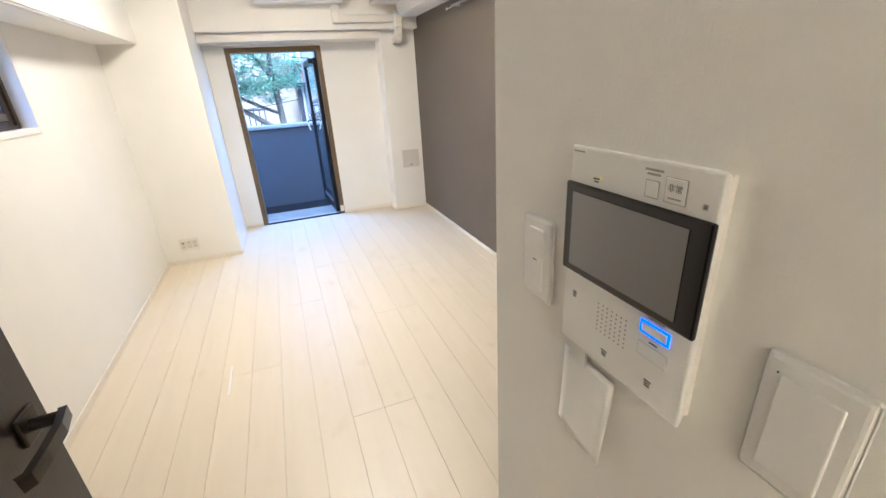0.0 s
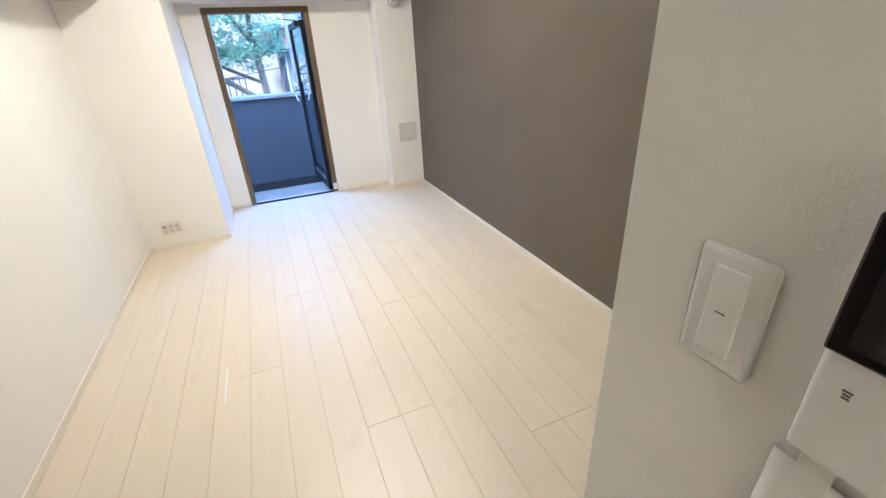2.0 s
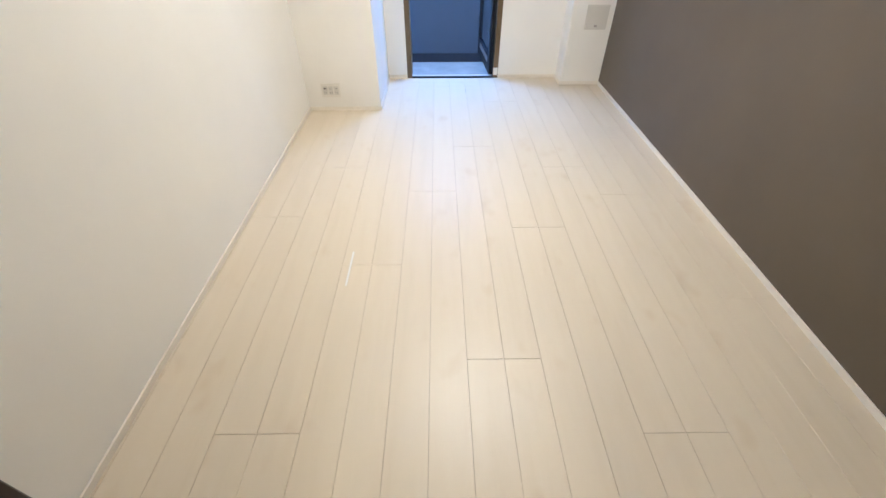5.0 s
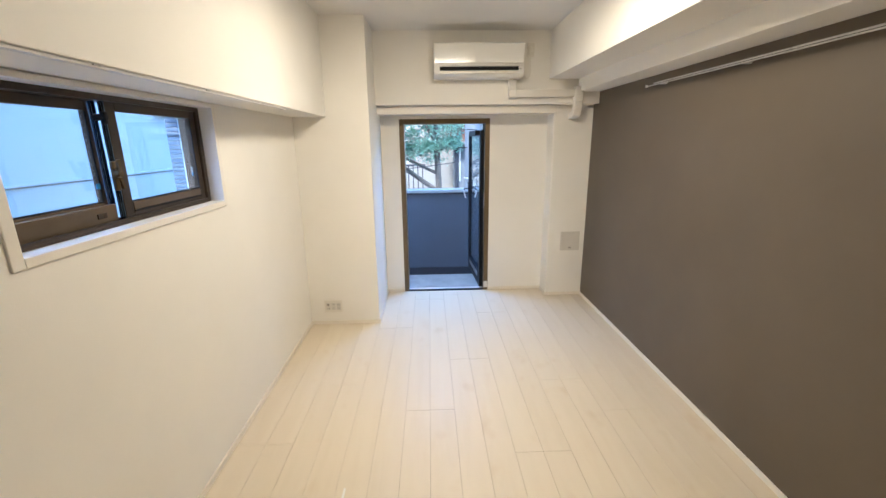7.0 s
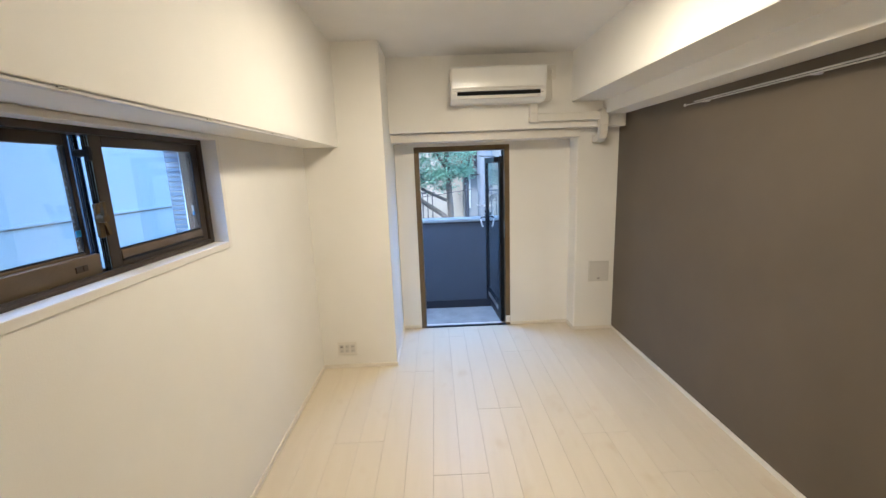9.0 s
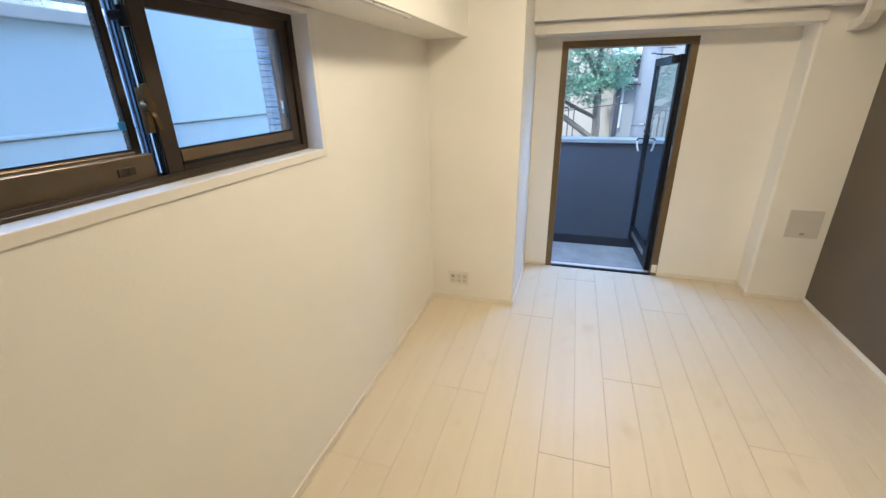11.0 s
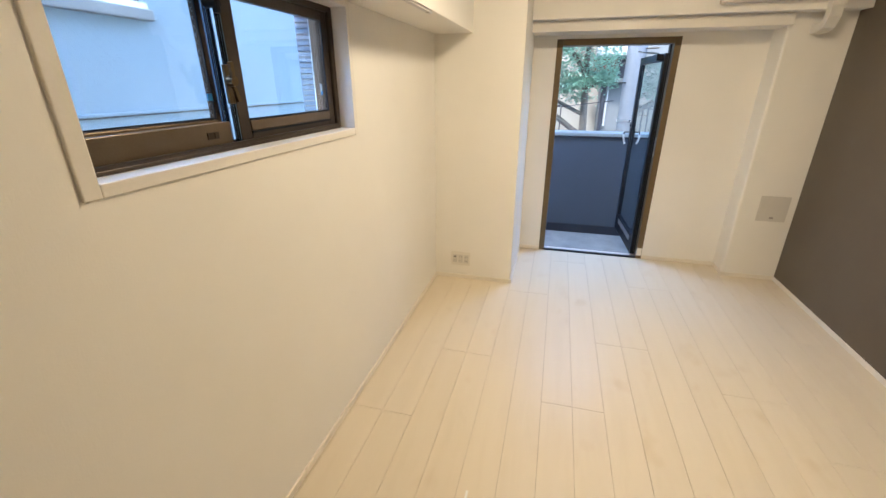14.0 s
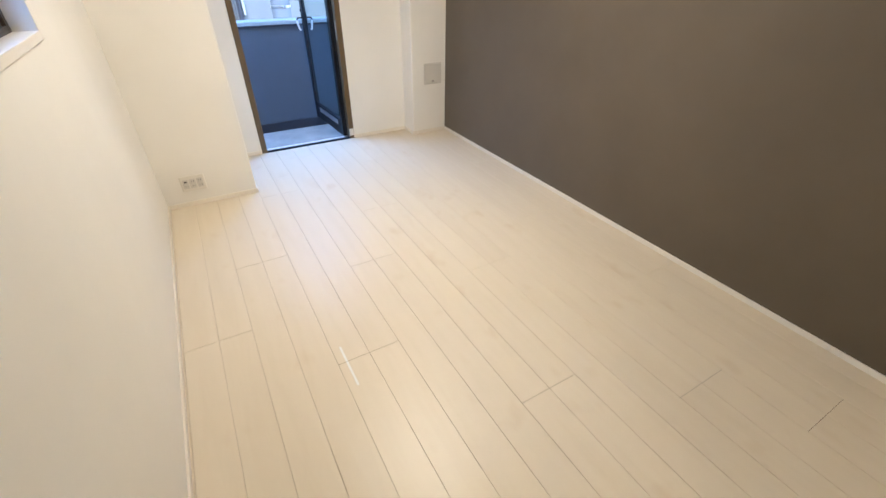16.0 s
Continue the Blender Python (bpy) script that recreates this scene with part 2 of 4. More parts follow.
LEAVES.node_tree.links.new(LEAF_THROUGH.outputs["BSDF"], LEAF_MIX.inputs[2])
LEAVES.node_tree.links.new(LEAF_MIX.outputs["Shader"], LEAVES.node_tree.nodes["Material Output"].inputs["Surface"])
WINDOW_DARK = mottled("far_window_glass", (0.03, 0.04, 0.05), (0.07, 0.08, 0.09), 0.12, 2, 20, 0.01)
BLUE_PAINT = shader("blue_plastic", (0.03, 0.22, 0.45), 0.4)[0]


# ---- mesh helpers ----
def box(bm, x0, x1, y0, y1, z0, z1, bevel=0.0, segs=2):
    made = bmesh.ops.create_cube(bm, size=1.0)["verts"]
    bmesh.ops.scale(bm, vec=(x1 - x0, y1 - y0, z1 - z0), verts=made)
    bmesh.ops.translate(bm, vec=((x0 + x1) / 2, (y0 + y1) / 2, (z0 + z1) / 2), verts=made)
    if bevel:
        edges = list({e for v in made for e in v.link_edges})
        bmesh.ops.bevel(bm, geom=edges, offset=bevel, segments=segs, affect="EDGES", profile=0.5)


def tube(bm, a, b, r0, r1, n=12, caps=True):
    a, b = Vector(a), Vector(b)
    d = b - a
    m = Matrix.Translation((a + b) / 2) @ d.to_track_quat("Z", "Y").to_matrix().to_4x4()
    bmesh.ops.create_cone(bm, cap_ends=caps, segments=n, radius1=r0, radius2=r1, depth=d.length, matrix=m)


def sweep(bm, path, w, h, up, n_round=0):
    """A rectangular bar along a path of points; up: the side along which h is laid."""
    path = [Vector(p) for p in path]
    up = Vector(up).normalized()
    rings = []
    for i, p in enumerate(path):
        d = (path[min(i + 1, len(path) - 1)] - path[max(i - 1, 0)]).normalized()
        side = d.cross(up).normalized()
        u = side.cross(d).normalized()
        rings.append([bm.verts.new(p + side * sx * w / 2 + u * su * h / 2) for sx, su in ((-1, -1), (1, -1), (1, 1), (-1, 1))])
    for r0, r1 in zip(rings, rings[1:]):
        for k in range(4):
            bm.faces.new((r0[k], r0[(k + 1) % 4], r1[(k + 1) % 4], r1[k]))
    bm.faces.new(list(reversed(rings[0])))
    bm.faces.new(rings[-1])
    bmesh.ops.recalc_face_normals(bm, faces=bm.faces)


def finish(name, bm, material, smooth=False):
    me = bpy.data.meshes.new(name)
    bm.to_mesh(me)
    bm.free()
    me.materials.append(material)
    if smooth:
        me.shade_smooth()
    return me


def part(name, bm, material, parent, label="", smooth=False):
    ob = new(name, finish(name, bm, material, smooth))
    ob.parent = parent
    if label:
        tagged(ob, label)
    return ob


def thing(name, label, category, at=(0, 0, 0), kind="", group=""):
    """An Empty at the base of a thing made of parts; parts are given in its own coordinates."""
    ob = new(name)
    ob.empty_display_size = 0.1
    ob.matrix_world = at if isinstance(at, Matrix) else Matrix.Translation(at)
    return tagged(ob, label, category, group, kind)


def solid(name, boxes, material, label, category, kind="structure", bevel=0.0):
    bm = bmesh.new()
    for b in boxes:
        box(bm, *b, bevel=bevel)
    ob = new(name, finish(name, bm, material))
    return tagged(ob, label, category, "", kind)


def bx(*a, bevel=0.0, segs=2):
    bm = bmesh.new()
    box(bm, *a, bevel=bevel, segs=segs)
    return bm


# ---- the room's shell ----
XL, XR, YB, CEIL = -1.089, 1.610, 4.965, 2.565      # left wall, grey wall, balcony-door wall, ceiling
COLY, COLX = 4.148, -0.470                          # column: front and side
PILY, PILX = 4.755, 1.228                           # shallow pier by the grey wall
BEAMY, BEAMZ = 4.630, 1.940                         # beam over the balcony door
IX, IY = 0.400, 0.630                               # entry wall and its end
WY0, WY1, WZ0, WZ1 = 1.680, 2.850, 1.308, 1.805     # window hole
DX0, DX1, DZ = -0.283, 0.638, 1.833                 # balcony door hole

solid("floor_base", [(-1.4, 1.9, -3.2, 5.10, -0.30, -0.012)], SKIRT, "hidden pale sub-floor under the maple boards", "floor")
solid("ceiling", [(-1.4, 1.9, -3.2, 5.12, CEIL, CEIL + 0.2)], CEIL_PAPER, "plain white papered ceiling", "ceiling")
solid("wall_west", [(-1.33, XL, -0.12, WY0, 0, CEIL), (-1.33, XL, WY1, 5.12, 0, CEIL),
                    (-1.33, XL, WY0, WY1, 0, WZ0), (-1.33, XL, WY0, WY1, WZ1, CEIL)],
      WHITE_PAPER, "white papered wall with a high sliding window", "wall")
solid("wall_north", [(XL, DX0, YB, 5.12, 0, CEIL), (DX1, 1.9, YB, 5.12, 0, CEIL), (DX0, DX1, YB, 5.12, DZ, CEIL)],
      WHITE_PAPER, "white papered wall with the balcony door", "wall")
solid("wall_east", [(XR, 1.9, IY, YB, 0, CEIL)], GREY_PAPER, "dark grey papered accent wall", "wall")
solid("wall_entry", [(IX, 1.9, -0.12, IY, 0, CEIL)], WHITE_PAPER, "white papered entry wall carrying intercom and switches", "wall")
solid("wall_south", [(XL, -0.43, -0.12, -0.012, 0, CEIL), (-0.43, IX, -0.12, -0.012, 2.04, CEIL)], WHITE_PAPER,
      "white papered wall with the inner doorway", "wall")
solid("wall_corridor", [(-0.60, -0.50, -3.1, -0.12, 0, CEIL), (0.50, 0.60, -3.1, -0.12, 0, CEIL), (-0.50, 0.50, -3.2, -3.1, 0, CEIL)],
      WHITE_PAPER, "plain white corridor walls behind the doorway", "wall")
solid("column", [(XL - 0.03, COLX, COLY, YB + 0.03, -0.01, CEIL + 0.03)], WHITE_PAPER, "white papered corner column beside the balcony door", "column", bevel=0.004)
solid("pier", [(PILX, XR + 0.03, PILY, YB + 0.03, -0.01, BEAMZ + 0.03)], WHITE_PAPER, "shallow white papered pier beside the grey wall", "pier", bevel=0.012)
solid("beam_west", [(XL - 0.03, -0.820, -0.05, COLY + 0.03, 1.817, CEIL + 0.03)], WHITE_PAPER, "white papered ceiling beam above the window", "beam", bevel=0.004)
solid("beam_north", [(COLX - 0.03, XR + 0.03, BEAMY, YB + 0.03, BEAMZ, CEIL + 0.03)], WHITE_PAPER, "white papered beam above the balcony door", "beam", bevel=0.004)
solid("beam_east", [(1.130, XR + 0.03, IY - 0.03, BEAMY + 0.03, 2.155, CEIL + 0.03), (1.405, XR + 0.03, IY - 0.03, BEAMY + 0.03, 2.045, 2.18)], WHITE_PAPER,
      "stepped white papered beam above the grey wall", "beam", bevel=0.003)
solid("door_head_trim", [(COLX - 0.01, PILX + 0.01, 4.700, YB + 0.01, 1.862, 1.9365)], TRIM, "white curtain box board above the balcony door", "trim", bevel=0.004)

SK = 0.032
solid("baseboard_west", [(XL, XL + 0.009, 0.0, COLY, 0, SK)], SKIRT, "thin cream baseboard along the white wall", "baseboard", bevel=0.002)
solid("baseboard_column", [(XL + 0.009, COLX + 0.009, COLY - 0.009, COLY, 0, SK), (COLX, COLX + 0.009, COLY, YB, 0, SK)], SKIRT,
      "thin cream baseboard round the column", "baseboard", bevel=0.002)
solid("baseboard_north", [(COLX + 0.009, DX0 - 0.002, YB - 0.009, YB, 0, SK), (DX1 + 0.002, PILX - 0.009, YB - 0.009, YB, 0, SK)], SKIRT,
      "thin cream baseboard beside the balcony door", "baseboard", bevel=0.002)
solid("baseboard_pier", [(PILX - 0.009, XR - 0.009, PILY - 0.009, PILY, 0, SK), (PILX - 0.009, PILX, PILY, YB, 0, SK)], SKIRT,
      "thin cream baseboard round the pier", "baseboard", bevel=0.002)
# white trim instead of cream imitates the bright halo along this baseboard
solid("baseboard_east", [(XR - 0.009, XR, IY + 0.009, PILY - 0.009, 0, SK)], TRIM, "thin baseboard along the grey wall, whitened for its bright halo", "baseboard", bevel=0.002)
solid("baseboard_entry", [(IX - 0.009, IX, 0.0, IY + 0.009, 0, SK), (IX, XR - 0.009, IY, IY + 0.009, 0, SK)], SKIRT,
      "thin cream baseboard round the entry wall", "baseboard", bevel=0.002)


# ---- window ----
def rect_frame(bm, x0, x1, y0, y1, z0, z1, stile, top, bottom, bevel=0.002):
    box(bm, x0, x1, y0, y0 + stile[0], z0, z1, bevel)
    box(bm, x0, x1, y1 - stile[1], y1, z0, z1, bevel)
    box(bm, x0, x1, y0 + stile[0], y1 - stile[1], z1 - top, z1, bevel)
    box(bm, x0, x1, y0 + stile[0], y1 - stile[1], z0, z0 + bottom, bevel)


def make_window():
    w = thing("window_1", "dark bronze two-pane sliding window in a white-trimmed opening", "window", kind="structure")
    bm = bmesh.new()
    rect_frame(bm, -1.152, -1.081, WY0 - 0.020, WY1 + 0.012, WZ0 - 0.014, WZ1 + 0.008, (0.038, 0.030), 0.020, 0.030, 0.003)
    part("window_trim", bm, TRIM, w, "white wooden window surround")
    bm = bmesh.new()
    rect_frame(bm, -1.245, -1.150, 1.698, 2.838, 1.322, 1.806, (0.026, 0.034), 0.034, 0.012)
    box(bm, -1.158, -1.150, 1.724, 2.804, 1.334, 1.344)
    box(bm, -1.192, -1.186, 1.724, 2.804, 1.334, 1.346)
    part("window_frame", bm, BRONZE, w)
    # inner sash and outer sash
    for name, x0, x1, y0, y1, st, bot in (("sash", -1.184, -1.160, 2.214, 2.803, (0.048, 0.046), 0.056), ("sash", -1.222, -1.196, 1.725, 2.182, (0.018, 0.020), 0.066)):
        bm = bmesh.new()
        rect_frame(bm, x0, x1, y0, y1, 1.3345, 1.774, st, 0.036, bot + 0.0115, 0.003)
        s = part(name, bm, BRONZE, w)
        part("bottom_rail", bx(x1 - 0.004, x1 + 0.003, y0 + st[0], y1 - st[1], 1.346 + bot - 0.034, 1.346 + bot - 0.003, bevel=0.002), BRONZE_LIT, s, "bronze lower rail, lightened for reflected room light")
        part("rail_lip", bx(x1 + 0.001, x1 + 0.005, y0 + st[0], y1 - st[1], 1.346 + bot - 0.041, 1.346 + bot - 0.035), BLACK_ALU, s)
        xm = (x0 + x1) / 2
        g = part("pane", bx(xm - 0.003, xm + 0.003, y0 + st[0], y1 - st[1], 1.346 + bot, 1.738), GLASS, s)
        g.visible_shadow = False
        bm = bmesh.new()
        box(bm, x1 - 0.002, x1 + 0.002, y0 + st[0], y1 - st[1], 1.346 + bot, 1.346 + bot + 0.004)
        box(bm, x1 - 0.002, x1 + 0.002, y1 - st[1] - 0.004, y1 - st[1], 1.346 + bot + 0.004, 1.734)
        part("gasket", bm, BLACK_ALU, s)
    bm = bmesh.new()
    box(bm, -1.222, -1.196, 2.208, 2.218, 1.3345, 1.774, 0.002)
    box(bm, -1.216, -1.202, 2.1835, 2.1865, 1.3345, 1.774, 0.001)
    part("interlock", bm, BLACK_ALU, w, "dark interlocking stile")
    # polished edge of the inner sash, with its grooves; blue imitates outdoor reflection
    bm = bmesh.new()
    for x, y in ((-1.214, 2.1985), (-1.204, 2.2015), (-1.194, 2.2045), (-1.183, 2.2105), (-1.1755, 2.2105), (-1.168, 2.2105)):
        box(bm, x, x + 0.0060, y, y + 0.0031, 1.3350, 1.7735, 0.0006, 1)
    part("sash_edge", bm, ALU_REFLECTING, w, "polished grooved sash edge, blue for reflected outdoor light")
    part("lower_cover", bx(-1.195, -1.176, 1.725, 2.192, 1.3345, 1.402, bevel=0.003), BRONZE_LIT, w)
    # finger pull on the lower rail
    bm = bmesh.new()
    box(bm, -1.177, -1.174, 2.092, 2.137, 1.358, 1.378, 0.001)
    box(bm, -1.175, -1.172, 2.092, 2.096, 1.360, 1.376, 0.001)
    box(bm, -1.175, -1.172, 2.118, 2.121, 1.360, 1.376, 0.001)
    part("finger_pull", bm, BRONZE, w)
    # crescent lock
    bm = bmesh.new()
    box(bm, -1.160, -1.146, 2.176, 2.198, 1.452, 1.560, 0.004)
    tube(bm, (-1.148, 2.186, 1.515), (-1.128, 2.186, 1.515), 0.016, 0.014, 16)
    sweep(bm, [(-1.134, 2.184, 1.515), (-1.126, 2.177, 1.540), (-1.122, 2.171, 1.566)], 0.014, 0.009, (1, 0, 0))
    sweep(bm, [(-1.152, 2.190, 1.512), (-1.146, 2.202, 1.490), (-1.144, 2.208, 1.458)], 0.012, 0.009, (1, 0, 0))
    part("crescent_lock", bm, BRASS, w, "bronze crescent lock")
    bm = bmesh.new()
    tube(bm, (-1.190, 2.196, 1.715), (-1.150, 2.196, 1.715), 0.012, 0.012, 14)
    box(bm, -1.165, -1.148, 2.188, 2.204, 1.690, 1.735, 0.003)
    part("upper_catch", bm, BLACK_ALU, w)
    part("sash_catch", bx(-1.200, -1.190, 2.766, 2.780, 1.478, 1.506, bevel=0.002), WHITE_OUT, w, "small white sash catch")
    part("catch_tab", bx(-1.199, -1.191, 2.767, 2.779, 1.462, 1.477, bevel=0.001), BLUE_PAINT, w, "small blue tab")
    part("tag", bx(-1.194, -1.190, 2.138, 2.156, 1.462, 1.482, bevel=0.001), BLUE_PAINT, w, "small blue tag")
    # diamond wire in the outer pane
    bm = bmesh.new()
    y0, y1, z0, z1, step, x = 1.743, 2.162, 1.412, 1.738, 0.0165, -1.2085
    for sgn in (1, -1):
        c = -1.2
        while c < 1.2:
            # line y = y0 + s, z = z0 + c + sgn * s
            lo, hi = 0.0, y1 - y0
            if sgn > 0:
                lo, hi = max(lo, -c), min(hi, (z1 - z0) - c)
            else:
                lo, hi = max(lo, c - (z1 - z0)), min(hi, c)
            if hi - lo > 0.004:
                tube(bm, (x, y0 + lo, z0 + c + sgn * lo), (x, y0 + hi, z0 + c + sgn * hi), 0.0003, 0.0003, 4, False)
            c += step * 1.25
    part("wire_mesh", bm, WIRE, w, "fine diamond wire inside the glass")
    return w


make_window()


def make_reveal_tiles():
    r = thing("tiled_reveal", "dark brick tiles lining the outside window reveal", "tile", (-1.270, WY1, 0), kind="structure")
    part("mortar_bed", bx(-0.0615, 0.036, -0.006, 0.010, 1.30, 1.82), MORTAR, r)
    me = finish("tile", bx(-0.040, 0.022, -0.005, 0.003, 0.0, 0.0175, bevel=0.0015, segs=1), TILE)
    for k in range(23):
        o = new("tile", me)
        o.parent = r
        o.location = (-0.022, -0.006 + 0.0006 * math.sin(k * 2.3), 1.306 + k * 0.0220)
    bm = bmesh.new()
    box(bm, 0.002, 0.018, -0.016, -0.006, 1.318, 1.80, 0.002)
    box(bm, 0.022, 0.038, -0.022, -0.006, 1.318, 1.80, 0.002)
    part("outer_frame_edge", bm, PALE_RENDER, r, "pale aluminium edge with sealant")
    return r


make_reveal_tiles()


def make_curtain_rail():
    r = thing("curtain_rail", "white metal curtain rail fixed under the beam above the window", "curtain rail", (-0.838, 0, 1.817))
    bm = bmesh.new()
    box(bm, -0.011, -0.0015, 1.34, 3.20, -0.009, 0.0, 0.001)
    box(bm, 0.0015, 0.011, 1.34, 3.20, -0.009, 0.0, 0.001)
    box(bm, -0.011, 0.011, 1.34, 3.20, -0.003, 0.0)
    part("track", bm, RAIL_WHITE, r)
    for y in (1.36, 3.18):
        part("end_cap", bx(-0.010, 0.010, y - 0.022, y + 0.022, -0.012, -0.001, bevel=0.003), RAIL_WHITE, r)
    for y in (1.75, 2.30, 2.85):
        part("bracket", bx(-0.016, 0.016, y - 0.012, y + 0.012, -0.005, -0.001, bevel=0.001), RAIL_GREY, r)
    for k in range(7):
        y = 1.40 + 0.018 * k
        bm = bmesh.new()
        tube(bm, (0, y, -0.007), (0, y, -0.011), 0.003, 0.003, 8)
        box(bm, -0.002, 0.002, y - 0.004, y + 0.004, -0.015, -0.010, 0.001)
        part("glider", bm, RAIL_WHITE, r)


make_curtain_rail()


# ---- balcony door ----
def lever(parent, side, face, r, z, mat, towards):
    """A lever handle: rose, neck and bar. side: +1 or -1 along x; the bar points along y by towards."""
    bm = bmesh.new()
    box(bm, min(face, face + side * 0.007), max(face, face + side * 0.007), r - 0.024, r + 0.024, z - 0.024, z + 0.024, 0.002)
    h = part("door_handle", bm, mat, parent)
    bm = bmesh.new()
    tube(bm, (face + side * 0.006, r, z), (face + side * 0.050, r, z), 0.0105, 0.0105, 16)
    part("neck", bm, mat, h)
    bm = bmesh.new()
    path = [(face + side * 0.046, r - towards * 0.010, z + 0.001), (face + side * 0.054, r + towards * 0.03, z),
            (face + side * 0.054, r + towards * 0.08, z - 0.002), (face + side * 0.052, r + towards * 0.118, z - 0.004), (face + side * 0.042, r + towards * 0.126, z - 0.005)]
    sweep(bm, path, 0.011, 0.022, (0, 0, 1))
    part("lever_bar", bm, mat, h)


def make_balcony_door():
    d = thing("door_1", "open glazed balcony door with a tan bronze frame", "door", kind="structure")
    f = 0.048
    for name, b in (("jamb", (DX0, DX0 + f, YB - 0.006, 5.125, 0.0, DZ)), ("jamb", (DX1 - f, DX1, YB - 0.006, 5.125, 0.0, DZ)),
                    ("head", (DX0 + f, DX1 - f, YB - 0.006, 5.125, DZ - f, DZ))):
        o = part(name, bx(*b, bevel=0.003), TAN, d)
        x0, x1, y0, y1, z0, z1 = b
        # the rebate and the dark seal on each member
        if name == "jamb" and x0 > 0:
            s = 1 if x0 < 0 else -1
            xe = x1 if s > 0 else x0
            part("seal", bx(min(xe, xe + s * 0.010), max(xe, xe + s * 0.010), 5.03, 5.10, 0.02, DZ - f, bevel=0.002), BLACK_ALU, o)
    t = part("threshold", bx(DX0 + f, DX1 - f, YB - 0.010, YB + 0.022, -0.012, 0.014, bevel=0.003), BLACK_ALU, d, "black aluminium threshold")
    part("outer_sill", bx(DX0 + f, DX1 - f, YB + 0.022, 5.13, -0.16, -0.020, bevel=0.003), BLACK_ALU, d, "dark aluminium outer sill")
    for x in (0.00, 0.19, 0.40):
        part("screw", bx(x - 0.010, x + 0.010, YB - 0.013, YB - 0.004, 0.010, 0.020, bevel=0.002), GLOSS_BLACK, t)
    part("strike_plate", bx(DX1 - f - 0.003, DX1 - f, 4.985, 5.005, 0.92, 1.08, bevel=0.001), SILVER, d, "silver strike plate")
    part("floor_stop", bx(DX1 - 0.047, DX1 - 0.005, YB - 0.014, YB - 0.004, 0.03, 0.10, bevel=0.003), PLASTIC_WARM, d, "small ivory plastic stop")
    # leaf, swung out over the balcony
    leaf = new("leaf")
    leaf.parent = d
    L, x0, x1, H0, H1 = 0.815, -0.020, 0.020, 0.006, 1.725
    leaf.matrix_local = pose(0.572, 5.045, 0.0, 0, 0, 3.4)
    for nm, b in (("stile", (x0, x1, 0.0, 0.058, H0, H1)), ("stile", (x0, x1, L - 0.058, L, H0, H1)), ("top_rail", (x0, x1, 0.058, L - 0.058, H1 - 0.060, H1)),
                  ("bottom_rail", (x0, x1, 0.058, L - 0.058, H0, H0 + 0.16))):
        part(nm, bx(*b, bevel=0.003), BLACK_ALU, leaf)
    g = part("pane", bx(-0.003, 0.003, 0.058, L - 0.058, H0 + 0.16, H1 - 0.060), TINTED, leaf)
    g.visible_shadow = False
    # bright silver stands in for the highlight along the bottom rail's edge
    part("kick_strip", bx(x0 - 0.005, x0, 0.12, 0.66, 0.098, 0.146, bevel=0.001), SILVER, leaf, "kick strip, brightened for the highlight on the rail edge")
    for sd in (-1, 1):
        bm = bmesh.new()
        box(bm, min(sd * 0.02, sd * 0.027), max(sd * 0.02, sd * 0.027), L - 0.050, L - 0.018, 0.985, 1.075, 0.002)
        h = part("door_handle", bm, BLACK_ALU, leaf, "dark lever handle with a pale grip")
        bm = bmesh.new()
        sweep(bm, [(sd * 0.025, L - 0.034, 1.035), (sd * 0.068, L - 0.034, 1.035), (sd * 0.078, L - 0.034, 1.026), (sd * 0.080, L - 0.034, 1.010)], 0.014, 0.012, (0, 1, 0))
        part("neck", bm, BLACK_ALU, h)
        bm = bmesh.new()
        sweep(bm, [(sd * 0.080, L - 0.034, 1.012), (sd * 0.078, L - 0.036, 0.985), (sd * 0.070, L - 0.040, 0.945), (sd * 0.058, L - 0.044, 0.918)], 0.016, 0.014, (0, 1, 0))
        part("grip", bm, RAIL_WHITE, h, "pale silver grip")
    part("lock_body", bx(-0.032, 0.032, L - 0.030, L - 0.010, 1.085, 1.115, bevel=0.003), BLACK_ALU, leaf)
    bm = bmesh.new()
    box(bm, -0.070, -0.020, 0.03, 0.16, H1 - 0.055, H1 - 0.005, 0.004)
    sweep(bm, [(-0.045, 0.10, H1 + 0.002), (-0.16, 0.07, H1 + 0.006), (-0.22, -0.03, H1 + 0.008)], 0.016, 0.008, (0, 0, 1))
    part("door_closer", bm, BLACK_ALU, leaf, "black door closer with arm")


make_balcony_door()


